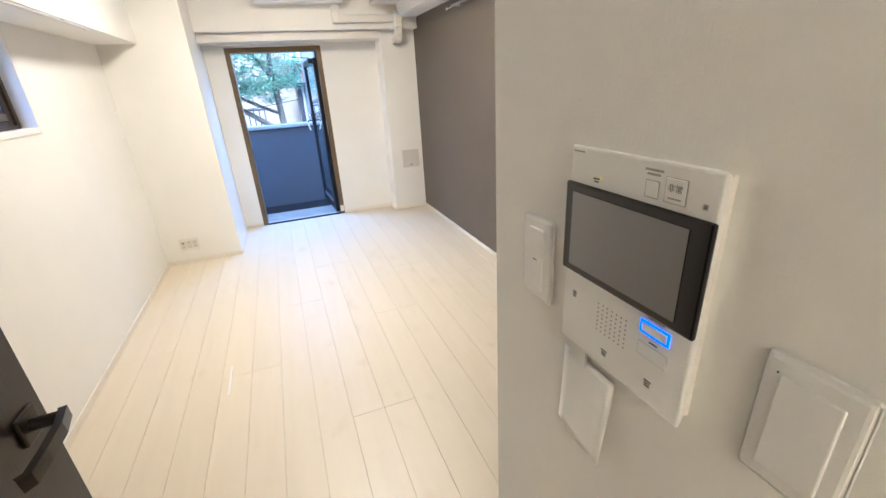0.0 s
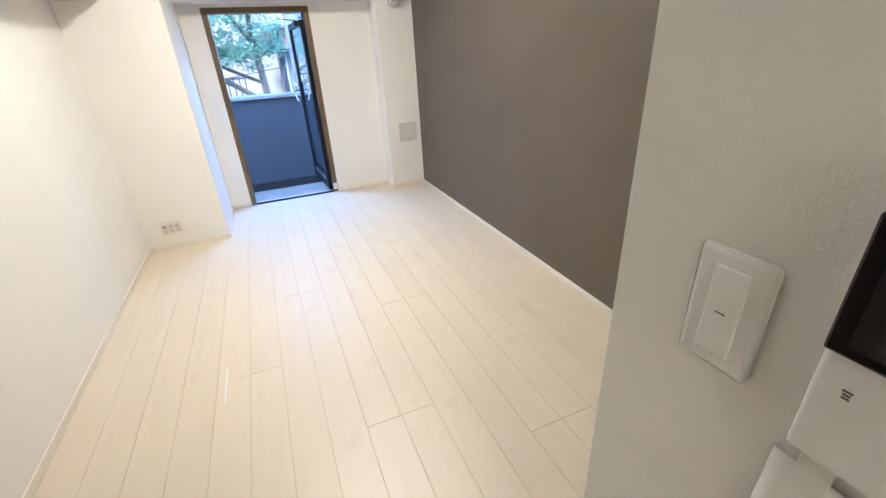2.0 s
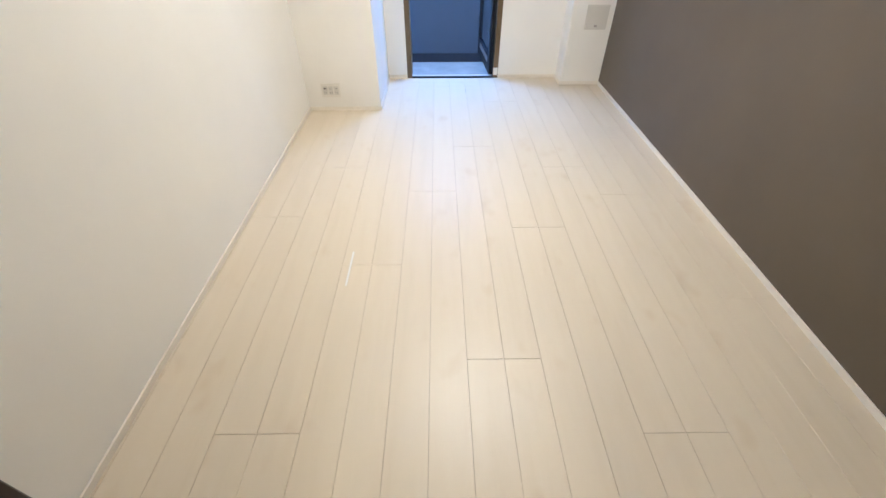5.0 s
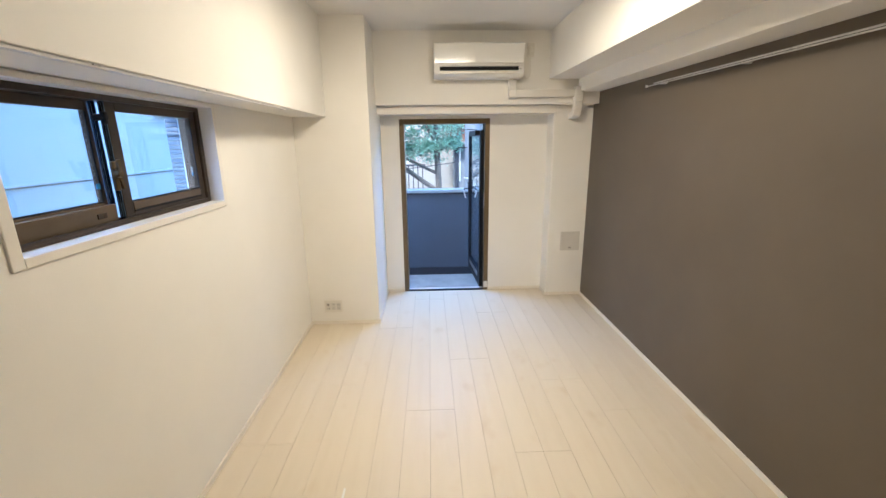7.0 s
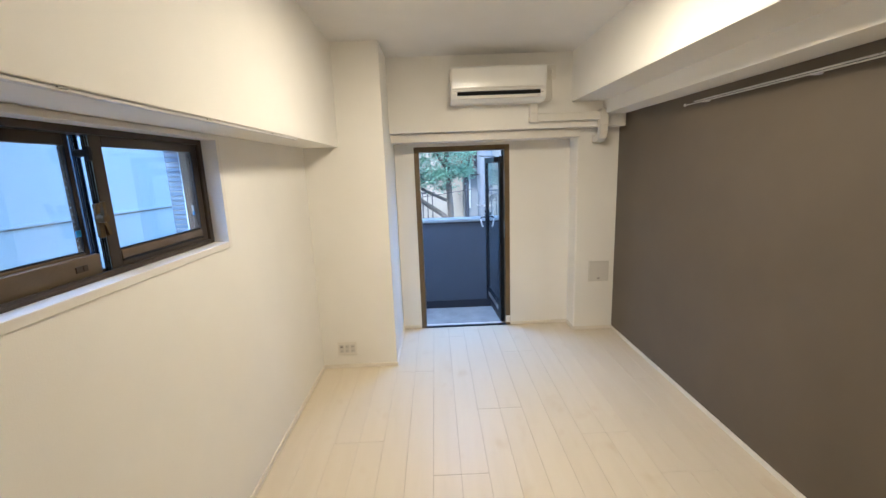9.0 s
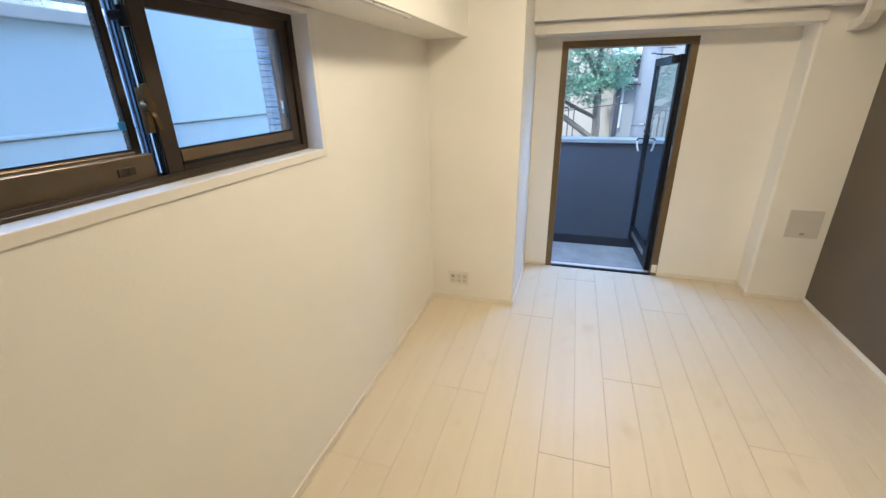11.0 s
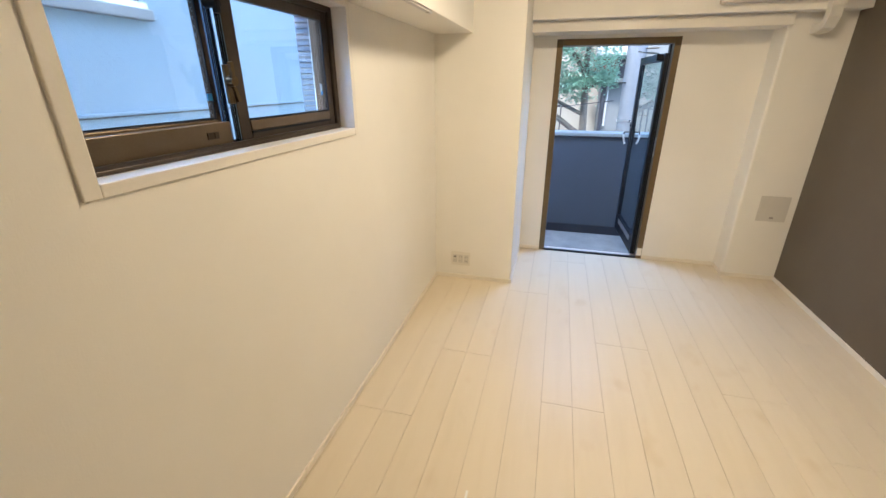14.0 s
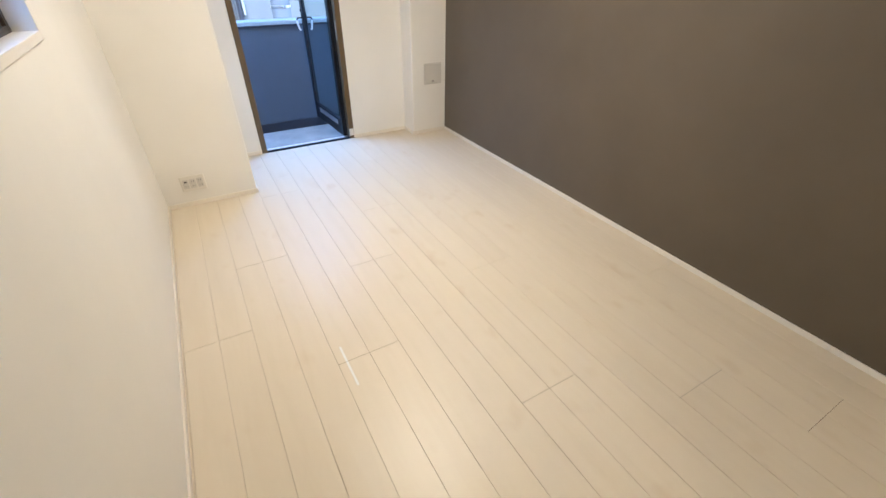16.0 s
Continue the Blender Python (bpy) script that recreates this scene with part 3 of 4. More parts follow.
# ---- inner door ----
def make_inner_door():
    d = thing("door_2", "open dark wood door with a narrow glass slit", "door", (-0.395, -0.005, 0.0), kind="structure")
    L, S0, S1, H = 0.745, 0.548, 0.578, 2.02
    x0, x1 = -0.018, 0.018
    leaf = new("leaf")
    leaf.parent = d
    for nm, b in (("hinge_panel", (x0, x1, 0.0, S0, 0.012, H)), ("lock_stile", (x0, x1, S1, L, 0.012, H)), ("top_piece", (x0, x1, S0, S1, 1.86, H)), ("bottom_piece", (x0, x1, S0, S1, 0.012, 0.18))):
        part(nm, bx(*b, bevel=0.0015, segs=1), DARK_WOOD, leaf)
    g = part("glass_slit", bx(-0.003, 0.003, S0, S1, 0.18, 1.86), GLASS, leaf)
    g.visible_shadow = False
    for y in (S0, S1):
        s = 1 if y == S0 else -1
        for xs in (-1, 1):
            part("glazing_bead", bx(xs * 0.010 - 0.006, xs * 0.010 + 0.006, min(y, y + s * 0.004), max(y, y + s * 0.004), 0.18, 1.86, bevel=0.001, segs=1), DARK_METAL, leaf)
    lever(leaf, 1, x1, L - 0.052, 0.985, DARK_METAL, -1)
    lever(leaf, -1, x0, L - 0.052, 0.985, DARK_METAL, -1)
    for z in (0.25, 1.75):
        bm = bmesh.new()
        tube(bm, (0.022, 0.0, z - 0.05), (0.022, 0.0, z + 0.05), 0.007, 0.007, 12)
        part("hinge", bm, DARK_METAL, d)


make_inner_door()


# ---- ceiling lamp ----
def make_lamp():
    l = thing("ceiling_light", "round flush white ceiling light, switched on", "ceiling light", (0.283, 2.81, CEIL))
    bm = bmesh.new()
    tube(bm, (0, 0, -0.058), (0, 0, 0.0), 0.275, 0.262, 64)
    part("base", bm, PLASTIC, l, smooth=False)
    prof = [(0.0, -0.078), (0.10, -0.0775), (0.18, -0.0755), (0.235, -0.071), (0.262, -0.065), (0.270, -0.0585)]
    bm = bmesh.new()
    rings = []
    for r, z in prof:
        if r == 0:
            rings.append([bm.verts.new((0, 0, z))])
        else:
            rings.append([bm.verts.new((r * math.cos(a * math.tau / 64), r * math.sin(a * math.tau / 64), z)) for a in range(64)])
    for r0, r1 in zip(rings, rings[1:]):
        for a in range(64):
            b = (a + 1) % 64
            bm.faces.new((r0[0], r1[b], r1[a]) if len(r0) == 1 else (r0[a], r0[b], r1[b], r1[a]))
    bmesh.ops.recalc_face_normals(bm, faces=bm.faces)
    part("diffuser", bm, LAMP_GLOW, l, "glowing white diffuser", smooth=True)


make_lamp()


# unseen fill lamp behind the doorway, added to brighten the entry wall
def make_entry_fill():
    l = thing("entry_fill_light", "unseen round fill light, added to brighten the entry wall", "ceiling light", (-0.30, -2.2, CEIL))
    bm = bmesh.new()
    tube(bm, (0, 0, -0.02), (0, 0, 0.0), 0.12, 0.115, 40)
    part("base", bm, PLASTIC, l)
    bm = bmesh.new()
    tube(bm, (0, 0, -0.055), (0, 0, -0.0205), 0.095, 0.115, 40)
    part("diffuser", bm, ENTRY_FILL_GLOW, l, "glowing white diffuser")


make_entry_fill()


# ---- air conditioner ----
def make_aircon():
    a = thing("air_conditioner", "white wall-mounted air conditioner on the beam", "air conditioner", (0.460, BEAMY, 2.150))
    W2 = 0.390
    # body profile in (depth, height), swept along x
    prof = [(0.0, 0.0), (0.150, 0.0), (0.196, 0.028), (0.215, 0.075), (0.220, 0.150), (0.218, 0.262), (0.205, 0.276), (0.0, 0.276)]
    bm = bmesh.new()
    ends = []
    for x in (-W2, W2):
        ends.append([bm.verts.new((x, -dp, h)) for dp, h in prof])
    for k in range(len(prof)):
        j = (k + 1) % len(prof)
        bm.faces.new((ends[0][k], ends[0][j], ends[1][j], ends[1][k]))
    bm.faces.new(ends[0][::-1])
    bm.faces.new(ends[1])
    bmesh.ops.recalc_face_normals(bm, faces=bm.faces)
    bmesh.ops.bevel(bm, geom=list(bm.edges), offset=0.006, segments=2, affect="EDGES")
    part("body", bm, PLASTIC, a)
    part("front_panel", bx(-W2 + 0.008, W2 - 0.008, -0.2245, -0.217, 0.108, 0.262, bevel=0.003), PLASTIC_GLOSS, a)
    part("air_outlet", bx(-W2 + 0.050, W2 - 0.050, -0.2185, -0.180, 0.052, 0.082, bevel=0.002), MATT_BLACK, a, "dark air outlet slot")
    bm = bmesh.new()
    box(bm, -W2 + 0.052, W2 - 0.052, -0.2125, -0.165, 0.024, 0.050, 0.004)
    part("flap", bm, PLASTIC_WARM, a, "pale grey closed louvre flap")
    for z in (0.088, 0.101):
        part("seam", bx(-W2 + 0.012, W2 - 0.012, -0.2200, -0.214, z, z + 0.002), INK_LIGHT, a)
    part("indicator", bx(W2 - 0.046, W2 - 0.026, -0.217, -0.205, 0.060, 0.066), INK_LIGHT, a)


make_aircon()


def make_duct():
    d = thing("pipe_cover", "white plastic pipe cover running from the air conditioner to the pier", "pipe cover", (0, BEAMY, 0))
    part("vertical_run", bx(0.752, 0.818, -0.060, 0.0, 2.06, 2.152, bevel=0.006), PLASTIC_WARM, d)
    part("elbow", bx(0.748, 0.822, -0.064, 0.0, 1.988, 2.068, bevel=0.010), PLASTIC_WARM, d)
    part("horizontal_run", bx(0.815, 1.362, -0.060, 0.0, 1.994, 2.060, bevel=0.006), PLASTIC_WARM, d)
    bm = bmesh.new()
    box(bm, 1.358, 1.436, -0.070, 0.0, 1.945, 2.085, 0.010)
    part("corner_piece", bm, PLASTIC_WARM, d)
    bm = bmesh.new()
    sweep(bm, [(1.397, -0.034, 1.96), (1.397, -0.030, 1.90), (1.397, -0.004, 1.855), (1.397, 0.05, 1.838), (1.397, 0.126, 1.836)], 0.066, 0.058, (0, 1, 0.3))
    part("wall_elbow", bm, PLASTIC_WARM, d)


make_duct()


def make_cord():
    cu = bpy.data.curves.new("power_cord", "CURVE")
    cu.dimensions, cu.bevel_depth, cu.bevel_resolution = "3D", 0.0035, 2
    pts = [(0.845, 4.615, 2.165), (0.925, 4.622, 2.160), (0.950, 4.622, 2.190), (0.951, 4.622, 2.260), (0.946, 4.622, 2.33), (0.948, 4.618, 2.385)]
    sp = cu.splines.new("POLY")
    sp.points.add(len(pts) - 1)
    for p, c in zip(sp.points, pts):
        p.co = (*c, 1)
    cu.materials.append(PLASTIC_WARM)
    tagged(new("power_cord", cu), "white power cord beside the air conditioner", "cord")
    s = thing("wall_socket", "white single wall socket beside the air conditioner", "socket", (0.948, BEAMY, 2.40))
    part("cover_plate", bx(-0.035, 0.035, -0.008, 0.0, -0.06, 0.06, bevel=0.004), PLASTIC_WARM, s)
    part("plug", bx(-0.015, 0.015, -0.036, -0.008, -0.03, 0.02, bevel=0.005), PLASTIC_WARM, s)


make_cord()


# ---- hanging rail on the grey wall ----
def make_rail():
    r = thing("hanging_rail", "white metal hanging rail along the grey wall", "rail", (XR, 0, 1.978))
    part("bar", bx(-0.050, -0.042, 0.70, 3.575, 0.001, 0.008, bevel=0.001), RAIL_SILVER, r)
    part("lip", bx(-0.054, -0.042, 0.70, 3.575, -0.009, -0.004, bevel=0.001), RAIL_SILVER, r)
    # web in dark metal, imitating the shade between bar and lip
    part("web", bx(-0.044, -0.040, 0.70, 3.575, -0.0085, 0.0075), DARK_METAL, r, "recessed web of the rail, darkened for the shaded gap")
    for y in (0.95, 1.85, 2.75, 3.50):
        bm = bmesh.new()
        box(bm, -0.040, 0.0, y - 0.012, y + 0.012, -0.010, 0.006, 0.002)
        part("bracket", bm, RAIL_WHITE, r)
    bm = bmesh.new()
    box(bm, -0.050, -0.040, 3.575, 3.68, -0.008, -0.004)
    box(bm, -0.052, -0.038, 3.672, 3.682, -0.012, 0.006, 0.002)
    part("end_hook", bm, RAIL_WHITE, r)


make_rail()


# ---- wall plates ----
def make_panel():
    p = thing("access_panel", "square pale access panel on the pier", "panel", (1.462, PILY, 0.592))
    part("frame", bx(-0.100, 0.100, -0.005, 0.0, -0.100, 0.100, bevel=0.002), PLASTIC_GREY, p)
    part("door", bx(-0.092, 0.092, -0.009, -0.005, -0.092, 0.092, bevel=0.003), PLASTIC_GREY, p)
    part("finger_notch", bx(-0.014, 0.014, -0.012, -0.008, -0.078, -0.062, bevel=0.002), INK_LIGHT, p, "small grey finger notch")


def make_outlet():
    o = thing("wall_outlet", "ivory three-gang wall outlet low on the column", "outlet", (-0.880, COLY, 0.173))
    part("plate", bx(-0.080, 0.080, -0.008, 0.0, -0.058, 0.058, bevel=0.004), PLASTIC_WARM, o)
    for k, x in enumerate((-0.046, 0.0, 0.046)):
        part("module", bx(x - 0.020, x + 0.020, -0.011, -0.008, -0.036, 0.036, bevel=0.002), PLASTIC_GREY, o)
        for z in (-0.018, 0.018):
            if k == 0 and z > 0:
                part("coaxial_jack", bx(x - 0.010, x + 0.010, -0.016, -0.011, z - 0.006, z + 0.006, bevel=0.002), INK, o, "dark aerial socket")
            else:
                part("slot", bx(x - 0.008, x - 0.005, -0.0116, -0.0105, z - 0.005, z + 0.005), INK, o)
                part("slot", bx(x + 0.005, x + 0.008, -0.0116, -0.0105, z - 0.005, z + 0.005), INK, o)


def make_switch(y0, y1, z0, z1, label, rocker, mark):
    s = thing("light_switch", label, "switch", (IX, (y0 + y1) / 2, (z0 + z1) / 2), group="switches by the inner door")
    w, h = (y1 - y0) / 2, (z1 - z0) / 2
    part("plate", bx(-0.007, 0.0, -w, w, -h, h, bevel=0.0055, segs=3), PLASTIC, s)
    bm = bmesh.new()
    box(bm, -0.0115, -0.0065, -rocker, rocker, -h + 0.017, h - 0.017, 0.0015)
    for v in bm.verts:                                     # rocker tilts in at the foot
        v.co.x += 0.0028 * (v.co.z + h) / (2 * h)
    part("rocker", bm, PLASTIC, s)
    if mark == "dash":
        part("mark", bx(-0.0106, -0.0090, -0.005, 0.005, -0.0008, 0.0008), INK, s)
    else:
        part("mark", bx(-0.0078, -0.0066, rocker + 0.002, rocker + 0.0034, h - 0.0165, h - 0.0151), INK, s)


make_panel()
make_outlet()
make_switch(0.452, 0.526, 1.112, 1.243, "white light switch with a single narrow rocker", 0.017, "dash")
make_switch(0.092, 0.164, 1.105, 1.227, "white light switch with one wide rocker", 0.0215, "dot")


# ---- intercom ----
def make_intercom():
    i = thing("intercom", "white video intercom with a dark display on the entry wall", "intercom", (IX, 0.307, 1.100))
    W2, H = 0.0945, 0.260
    # y decreases to the viewer's right
    bm = bmesh.new()
    box(bm, -0.022, 0.0, -W2, W2, 0.0, H, 0.004, 3)
    for v in bm.verts:                                     # the housing tapers towards the wall
        k = 1.0 + 0.10 * min(0.0, -(v.co.x + 0.020) / 0.020)
        v.co.y *= k
        v.co.z = H / 2 + (v.co.z - H / 2) * (0.35 + 0.65 * k)
    part("housing", bm, PLASTIC, i)
    part("back_plate", bx(-0.007, 0.0, -W2 + 0.006, W2 - 0.006, 0.006, H - 0.006, bevel=0.001), PLASTIC_WARM, i)
    b = part("bezel", bx(-0.0265, -0.020, -W2 - 0.0005, W2 + 0.0005, 0.106, 0.218, bevel=0.0025), GLOSS_BLACK, i, "glossy black display bezel")
    part("display", bx(-0.0275, -0.0262, -W2 + 0.020, W2 - 0.014, 0.116, 0.208, bevel=0.00015, segs=1), SCREEN, b, "dark switched-off display")
    f = -0.0222

    def bars(y, z, w, n, mat=INK, h=0.0017, gap=0.0031):
        for k in range(n):
            ww = w * (1.0 if k == 0 else 0.72)
            part("print_bar", bx(f - 0.0003, f + 0.0002, y - ww / 2, y + ww / 2, z - k * gap - h / 2, z - k * gap + h / 2), mat, i)

    bars(0.080, 0.2535, 0.018, 1, INK_LIGHT, 0.0018)
    bars(0.049, 0.2275, 0.009, 2)
    bars(-0.026, 0.2498, 0.021, 2, INK_LIGHT, 0.0022, 0.0040)
    # call button outline and emergency key
    part("button", bx(f - 0.0012, f + 0.0006, -0.033, -0.019, 0.2245, 0.2395, bevel=0.0005, segs=1), PLASTIC, i)
    part("button_edge", bx(f - 0.0005, f + 0.0004, -0.0338, -0.0182, 0.2237, 0.2403), INK_LIGHT, i)
    part("emergency_edge", bx(f - 0.0005, f + 0.0004, -0.0628, -0.0402, 0.2237, 0.2468), INK_LIGHT, i)
    e = part("emergency_key", bx(f - 0.0012, f + 0.0006, -0.0622, -0.0408, 0.2243, 0.2462, bevel=0.0005, segs=1), PLASTIC, i)
    cu = bpy.data.curves.new("emergency_text", "FONT")
    cu.body, cu.size, cu.align_x, cu.align_y, cu.extrude = "非常", 0.0078, "CENTER", "CENTER", 0.0001
    cu.materials.append(INK)
    tx = new("lettering", cu)
    tx.parent = e
    tx.matrix_local = Matrix.Translation((f - 0.0015, -0.0515, 0.2372)) @ Euler((radians(90), 0, radians(-90))).to_matrix().to_4x4()
    part("print_bar", bx(f - 0.0016, f - 0.0010, -0.0585, -0.0448, 0.2278, 0.2290), INK_LIGHT, i)
    part("reset_mark", bx(f - 0.0004, f + 0.0002, -0.0835, -0.0795, 0.2262, 0.2308), INK_LIGHT, i)
    part("reset_dot", bx(f - 0.0006, f - 0.0003, -0.0825, -0.0810, 0.2275, 0.2295), INK, i)
    part("status_led", bx(f - 0.0012, f + 0.0002, 0.0395, 0.0425, 0.2285, 0.2300), LED_YELLOW, i, "small yellow status light")
    # loudspeaker holes
    bm = bmesh.new()
    for a in range(7):
        for c in range(7):
            y, z = 0.0275 - a * 0.0072, 0.0830 - c * 0.0058
            tube(bm, (f - 0.0002, y, z), (f + 0.0004, y, z), 0.0011, 0.0011, 8)
    part("speaker_grille", bm, INK_LIGHT, i, "dark speaker holes in a square grid")
    # lit call key
    bm = bmesh.new()
    for b4 in ((-0.0715, -0.0345, 0.0955, 0.0985), (-0.0715, -0.0345, 0.0825, 0.0855), (-0.0715, -0.0685, 0.0855, 0.0955), (-0.0375, -0.0345, 0.0855, 0.0955)):
        box(bm, f - 0.0014, f + 0.0004, *b4, 0.0006, 1)
    part("lit_ring", bm, LED_BLUE, i, "glowing blue ring round the call key")
    part("call_key", bx(f - 0.0018, f + 0.0004, -0.0682, -0.0378, 0.0858, 0.0952, bevel=0.0006, segs=1), PLASTIC, i)
    bars(-0.053, 0.1030, 0.020, 1, INK_LIGHT)
    bars(-0.053, 0.0760, 0.010, 1)
    part("button_edge", bx(f - 0.0004, f + 0.0002, -0.0720, -0.0345, 0.0560, 0.0720), PRINT_PALE, i)
    part("button", bx(f - 0.0012, f + 0.0002, -0.0712, -0.0353, 0.0568, 0.0712, bevel=0.0006, segs=1), PLASTIC, i)
    bars(0.071, 0.0780, 0.007, 3)
    bars(0.012, 0.0260, 0.010, 3)
    bars(-0.053, 0.0300, 0.009, 3)


make_intercom()


def make_note():
    bm = bmesh.new()
    grid = []
    for a in range(9):
        row = []
        for c in range(13):
            u, v = a / 8, c / 12
            lift = 0.002 + 0.014 * (v ** 1.5) * (0.30 + 0.70 * u) + 0.003 * math.sin(u * 3.0) * v
            row.append(bm.verts.new((-lift, 0.050 - 0.098 * u, -0.132 * v)))
        grid.append(row)
    for a in range(8):
        for c in range(12):
            bm.faces.new((grid[a][c], grid[a + 1][c], grid[a + 1][c + 1], grid[a][c + 1]))
    bmesh.ops.recalc_face_normals(bm, faces=bm.faces)
    bmesh.ops.solidify(bm, geom=list(bm.faces), thickness=0.0008)
    n = thing("paper_note", "blank white card hanging below the intercom", "paper note", (IX - 0.002, 0.362, 1.072))
    part("card", bm, PAPER, n, smooth=True)
    part("tape", bx(-0.0050, -0.0012, 0.004, 0.030, -0.012, 0.040, bevel=0.0008, segs=1), PAPER, n, "strip of translucent tape")


make_note()

def make_door_stop():
    d = thing("door_stop", "small white door stop on the baseboard under the grey wall", "door stop", (XR - 0.009, 1.085, 0.020))
    bm = bmesh.new()
    tube(bm, (0, 0, 0), (-0.006, 0, 0), 0.014, 0.012, 20)
    tube(bm, (-0.006, 0, 0), (-0.034, 0, 0.018), 0.006, 0.006, 14)
    part("stem", bm, PLASTIC, d)
    bm = bmesh.new()
    tube(bm, (-0.034, 0, 0.018), (-0.046, 0, 0.026), 0.010, 0.009, 16)
    part("tip", bm, PLASTIC_WARM, d, "ivory rubber tip")


make_door_stop()

# ---- small mark on the floor: a narrow glossy white streak ----
solid("floor_streak", [(-0.430, -0.420, 2.00, 2.25, 0.0, 0.0010)], shader("glossy_white_streak", (0.86, 0.85, 0.82), 0.12)[0], "short narrow glossy white streak on the boards", "tape", kind="thing")

# ---- balcony and street ----
solid("balcony_floor", [(-2.2, 2.6, 5.12, 6.06, -0.40, -0.165)], BALCONY_SHEET, "worn grey-brown sheeted balcony floor", "floor")
solid("balcony_parapet", [(-2.2, 2.6, 6.06, 6.22, -0.40, 0.955)], PARAPET, "grey painted balcony parapet", "parapet")
solid("balcony_gutter", [(-2.2, 2.6, 6.045, 6.06, -0.165, -0.065)], GUTTER, "dark painted gutter strip below the parapet", "trim")
# unseen building mass, added to block sun and sky around the room
solid("unseen_building_body", [(-1.33, 6.0, -3.2, 5.12, CEIL + 0.2, 3.6), (1.9, 6.0, -3.2, 5.12, -3.6, CEIL + 0.2), (-1.33, 6.0, -3.2, 5.12, -3.6, -0.30)], GREY_RENDER,
      "unseen grey body of the apartment building, blocking sun and sky", "building")


def make_cap():
    c = thing("parapet_rail", "pale aluminium cap rail on the parapet", "rail", (0, 6.14, 0.955), kind="structure")
    part("cap", bx(-2.2, 2.6, -0.10, 0.10, 0.0, 0.042, bevel=0.008), WHITE_OUT, c)
    part("lip", bx(-2.2, 2.6, -0.104, -0.094, -0.014, 0.004, bevel=0.002), GUTTER, c)


make_cap()
solid("ground", [(-400, 400, -400, 400, -3.8, -3.6)], ASPHALT, "grey asphalt street and ground", "ground")


def make_neighbour():
    n = thing("neighbour_building", "pale rendered neighbouring building close to the window", "building", (-3.5, 0, -3.6))
    part("wall", bx(-5.0, 0.0, -3.0, 13.0, 0.0, 9.0), PALE_RENDER, n)
    part("ledge", bx(0.0, 0.022, -3.0, 13.0, 4.875, 4.90, bevel=0.005), PALE_RENDER, n)
    # grey strip imitates the thin shadow line under the ledge
    part("ledge", bx(0.0, 0.010, -3.0, 13.0, 4.862, 4.8745), GREY_RENDER, n)
    for y0, y1 in ((1.2, 4.15), (6.25, 8.4)):
        w = part("window", bx(-0.10, 0.006, y0 + 0.05, y1 - 0.05, 5.66, 6.7), WINDOW_DARK, n)
        part("sill", bx(0.0, 0.075, y0, y1, 5.57, 5.65, bevel=0.008), WHITE_OUT, w)
        part("frame", bx(0.0, 0.03, y0, y1, 5.652, 5.70, bevel=0.004), SILVER, w)
        part("frame", bx(0.0, 0.03, (y0 + y1) / 2 - 0.03, (y0 + y1) / 2 + 0.03, 5.702, 6.70, bevel=0.004), SILVER, w)


make_neighbour()


def make_facade(name, label, at, w, h, mat, cols, rows, base, pitch_x, pitch_z, ww, wh, x_first):
    f = thing(name, label, "building", at)
    part("wall", bx(0, w, 0, 6.0, 0, h), mat, f)
    part("roof", bx(-0.15, w + 0.15, -0.15, 6.1, h, h + 0.25, bevel=0.02), WHITE_OUT, f)
    for r in range(rows):
        for c in range(cols):
            x, z = x_first + c * pitch_x, base + r * pitch_z
            wn_ = part("window", bx(x, x + ww, -0.02, 0.1, z, z + wh), WINDOW_DARK, f)
            bm = bmesh.new()
            box(bm, x - 0.05, x, -0.05, 0.02, z - 0.05, z + wh + 0.05)
            box(bm, x + ww, x + ww + 0.05, -0.05, 0.02, z - 0.05, z + wh + 0.05)
            box(bm, x, x + ww, -0.05, 0.02, z + wh, z + wh + 0.05)
            box(bm, x - 0.08, x + ww + 0.08, -0.10, 0.02, z - 0.09, z - 0.05)
            box(bm, x + ww / 2 - 0.025, x + ww / 2 + 0.025, -0.045, -0.021, z, z + wh)
            part("frame", bm, WHITE_OUT, wn_)
    return f


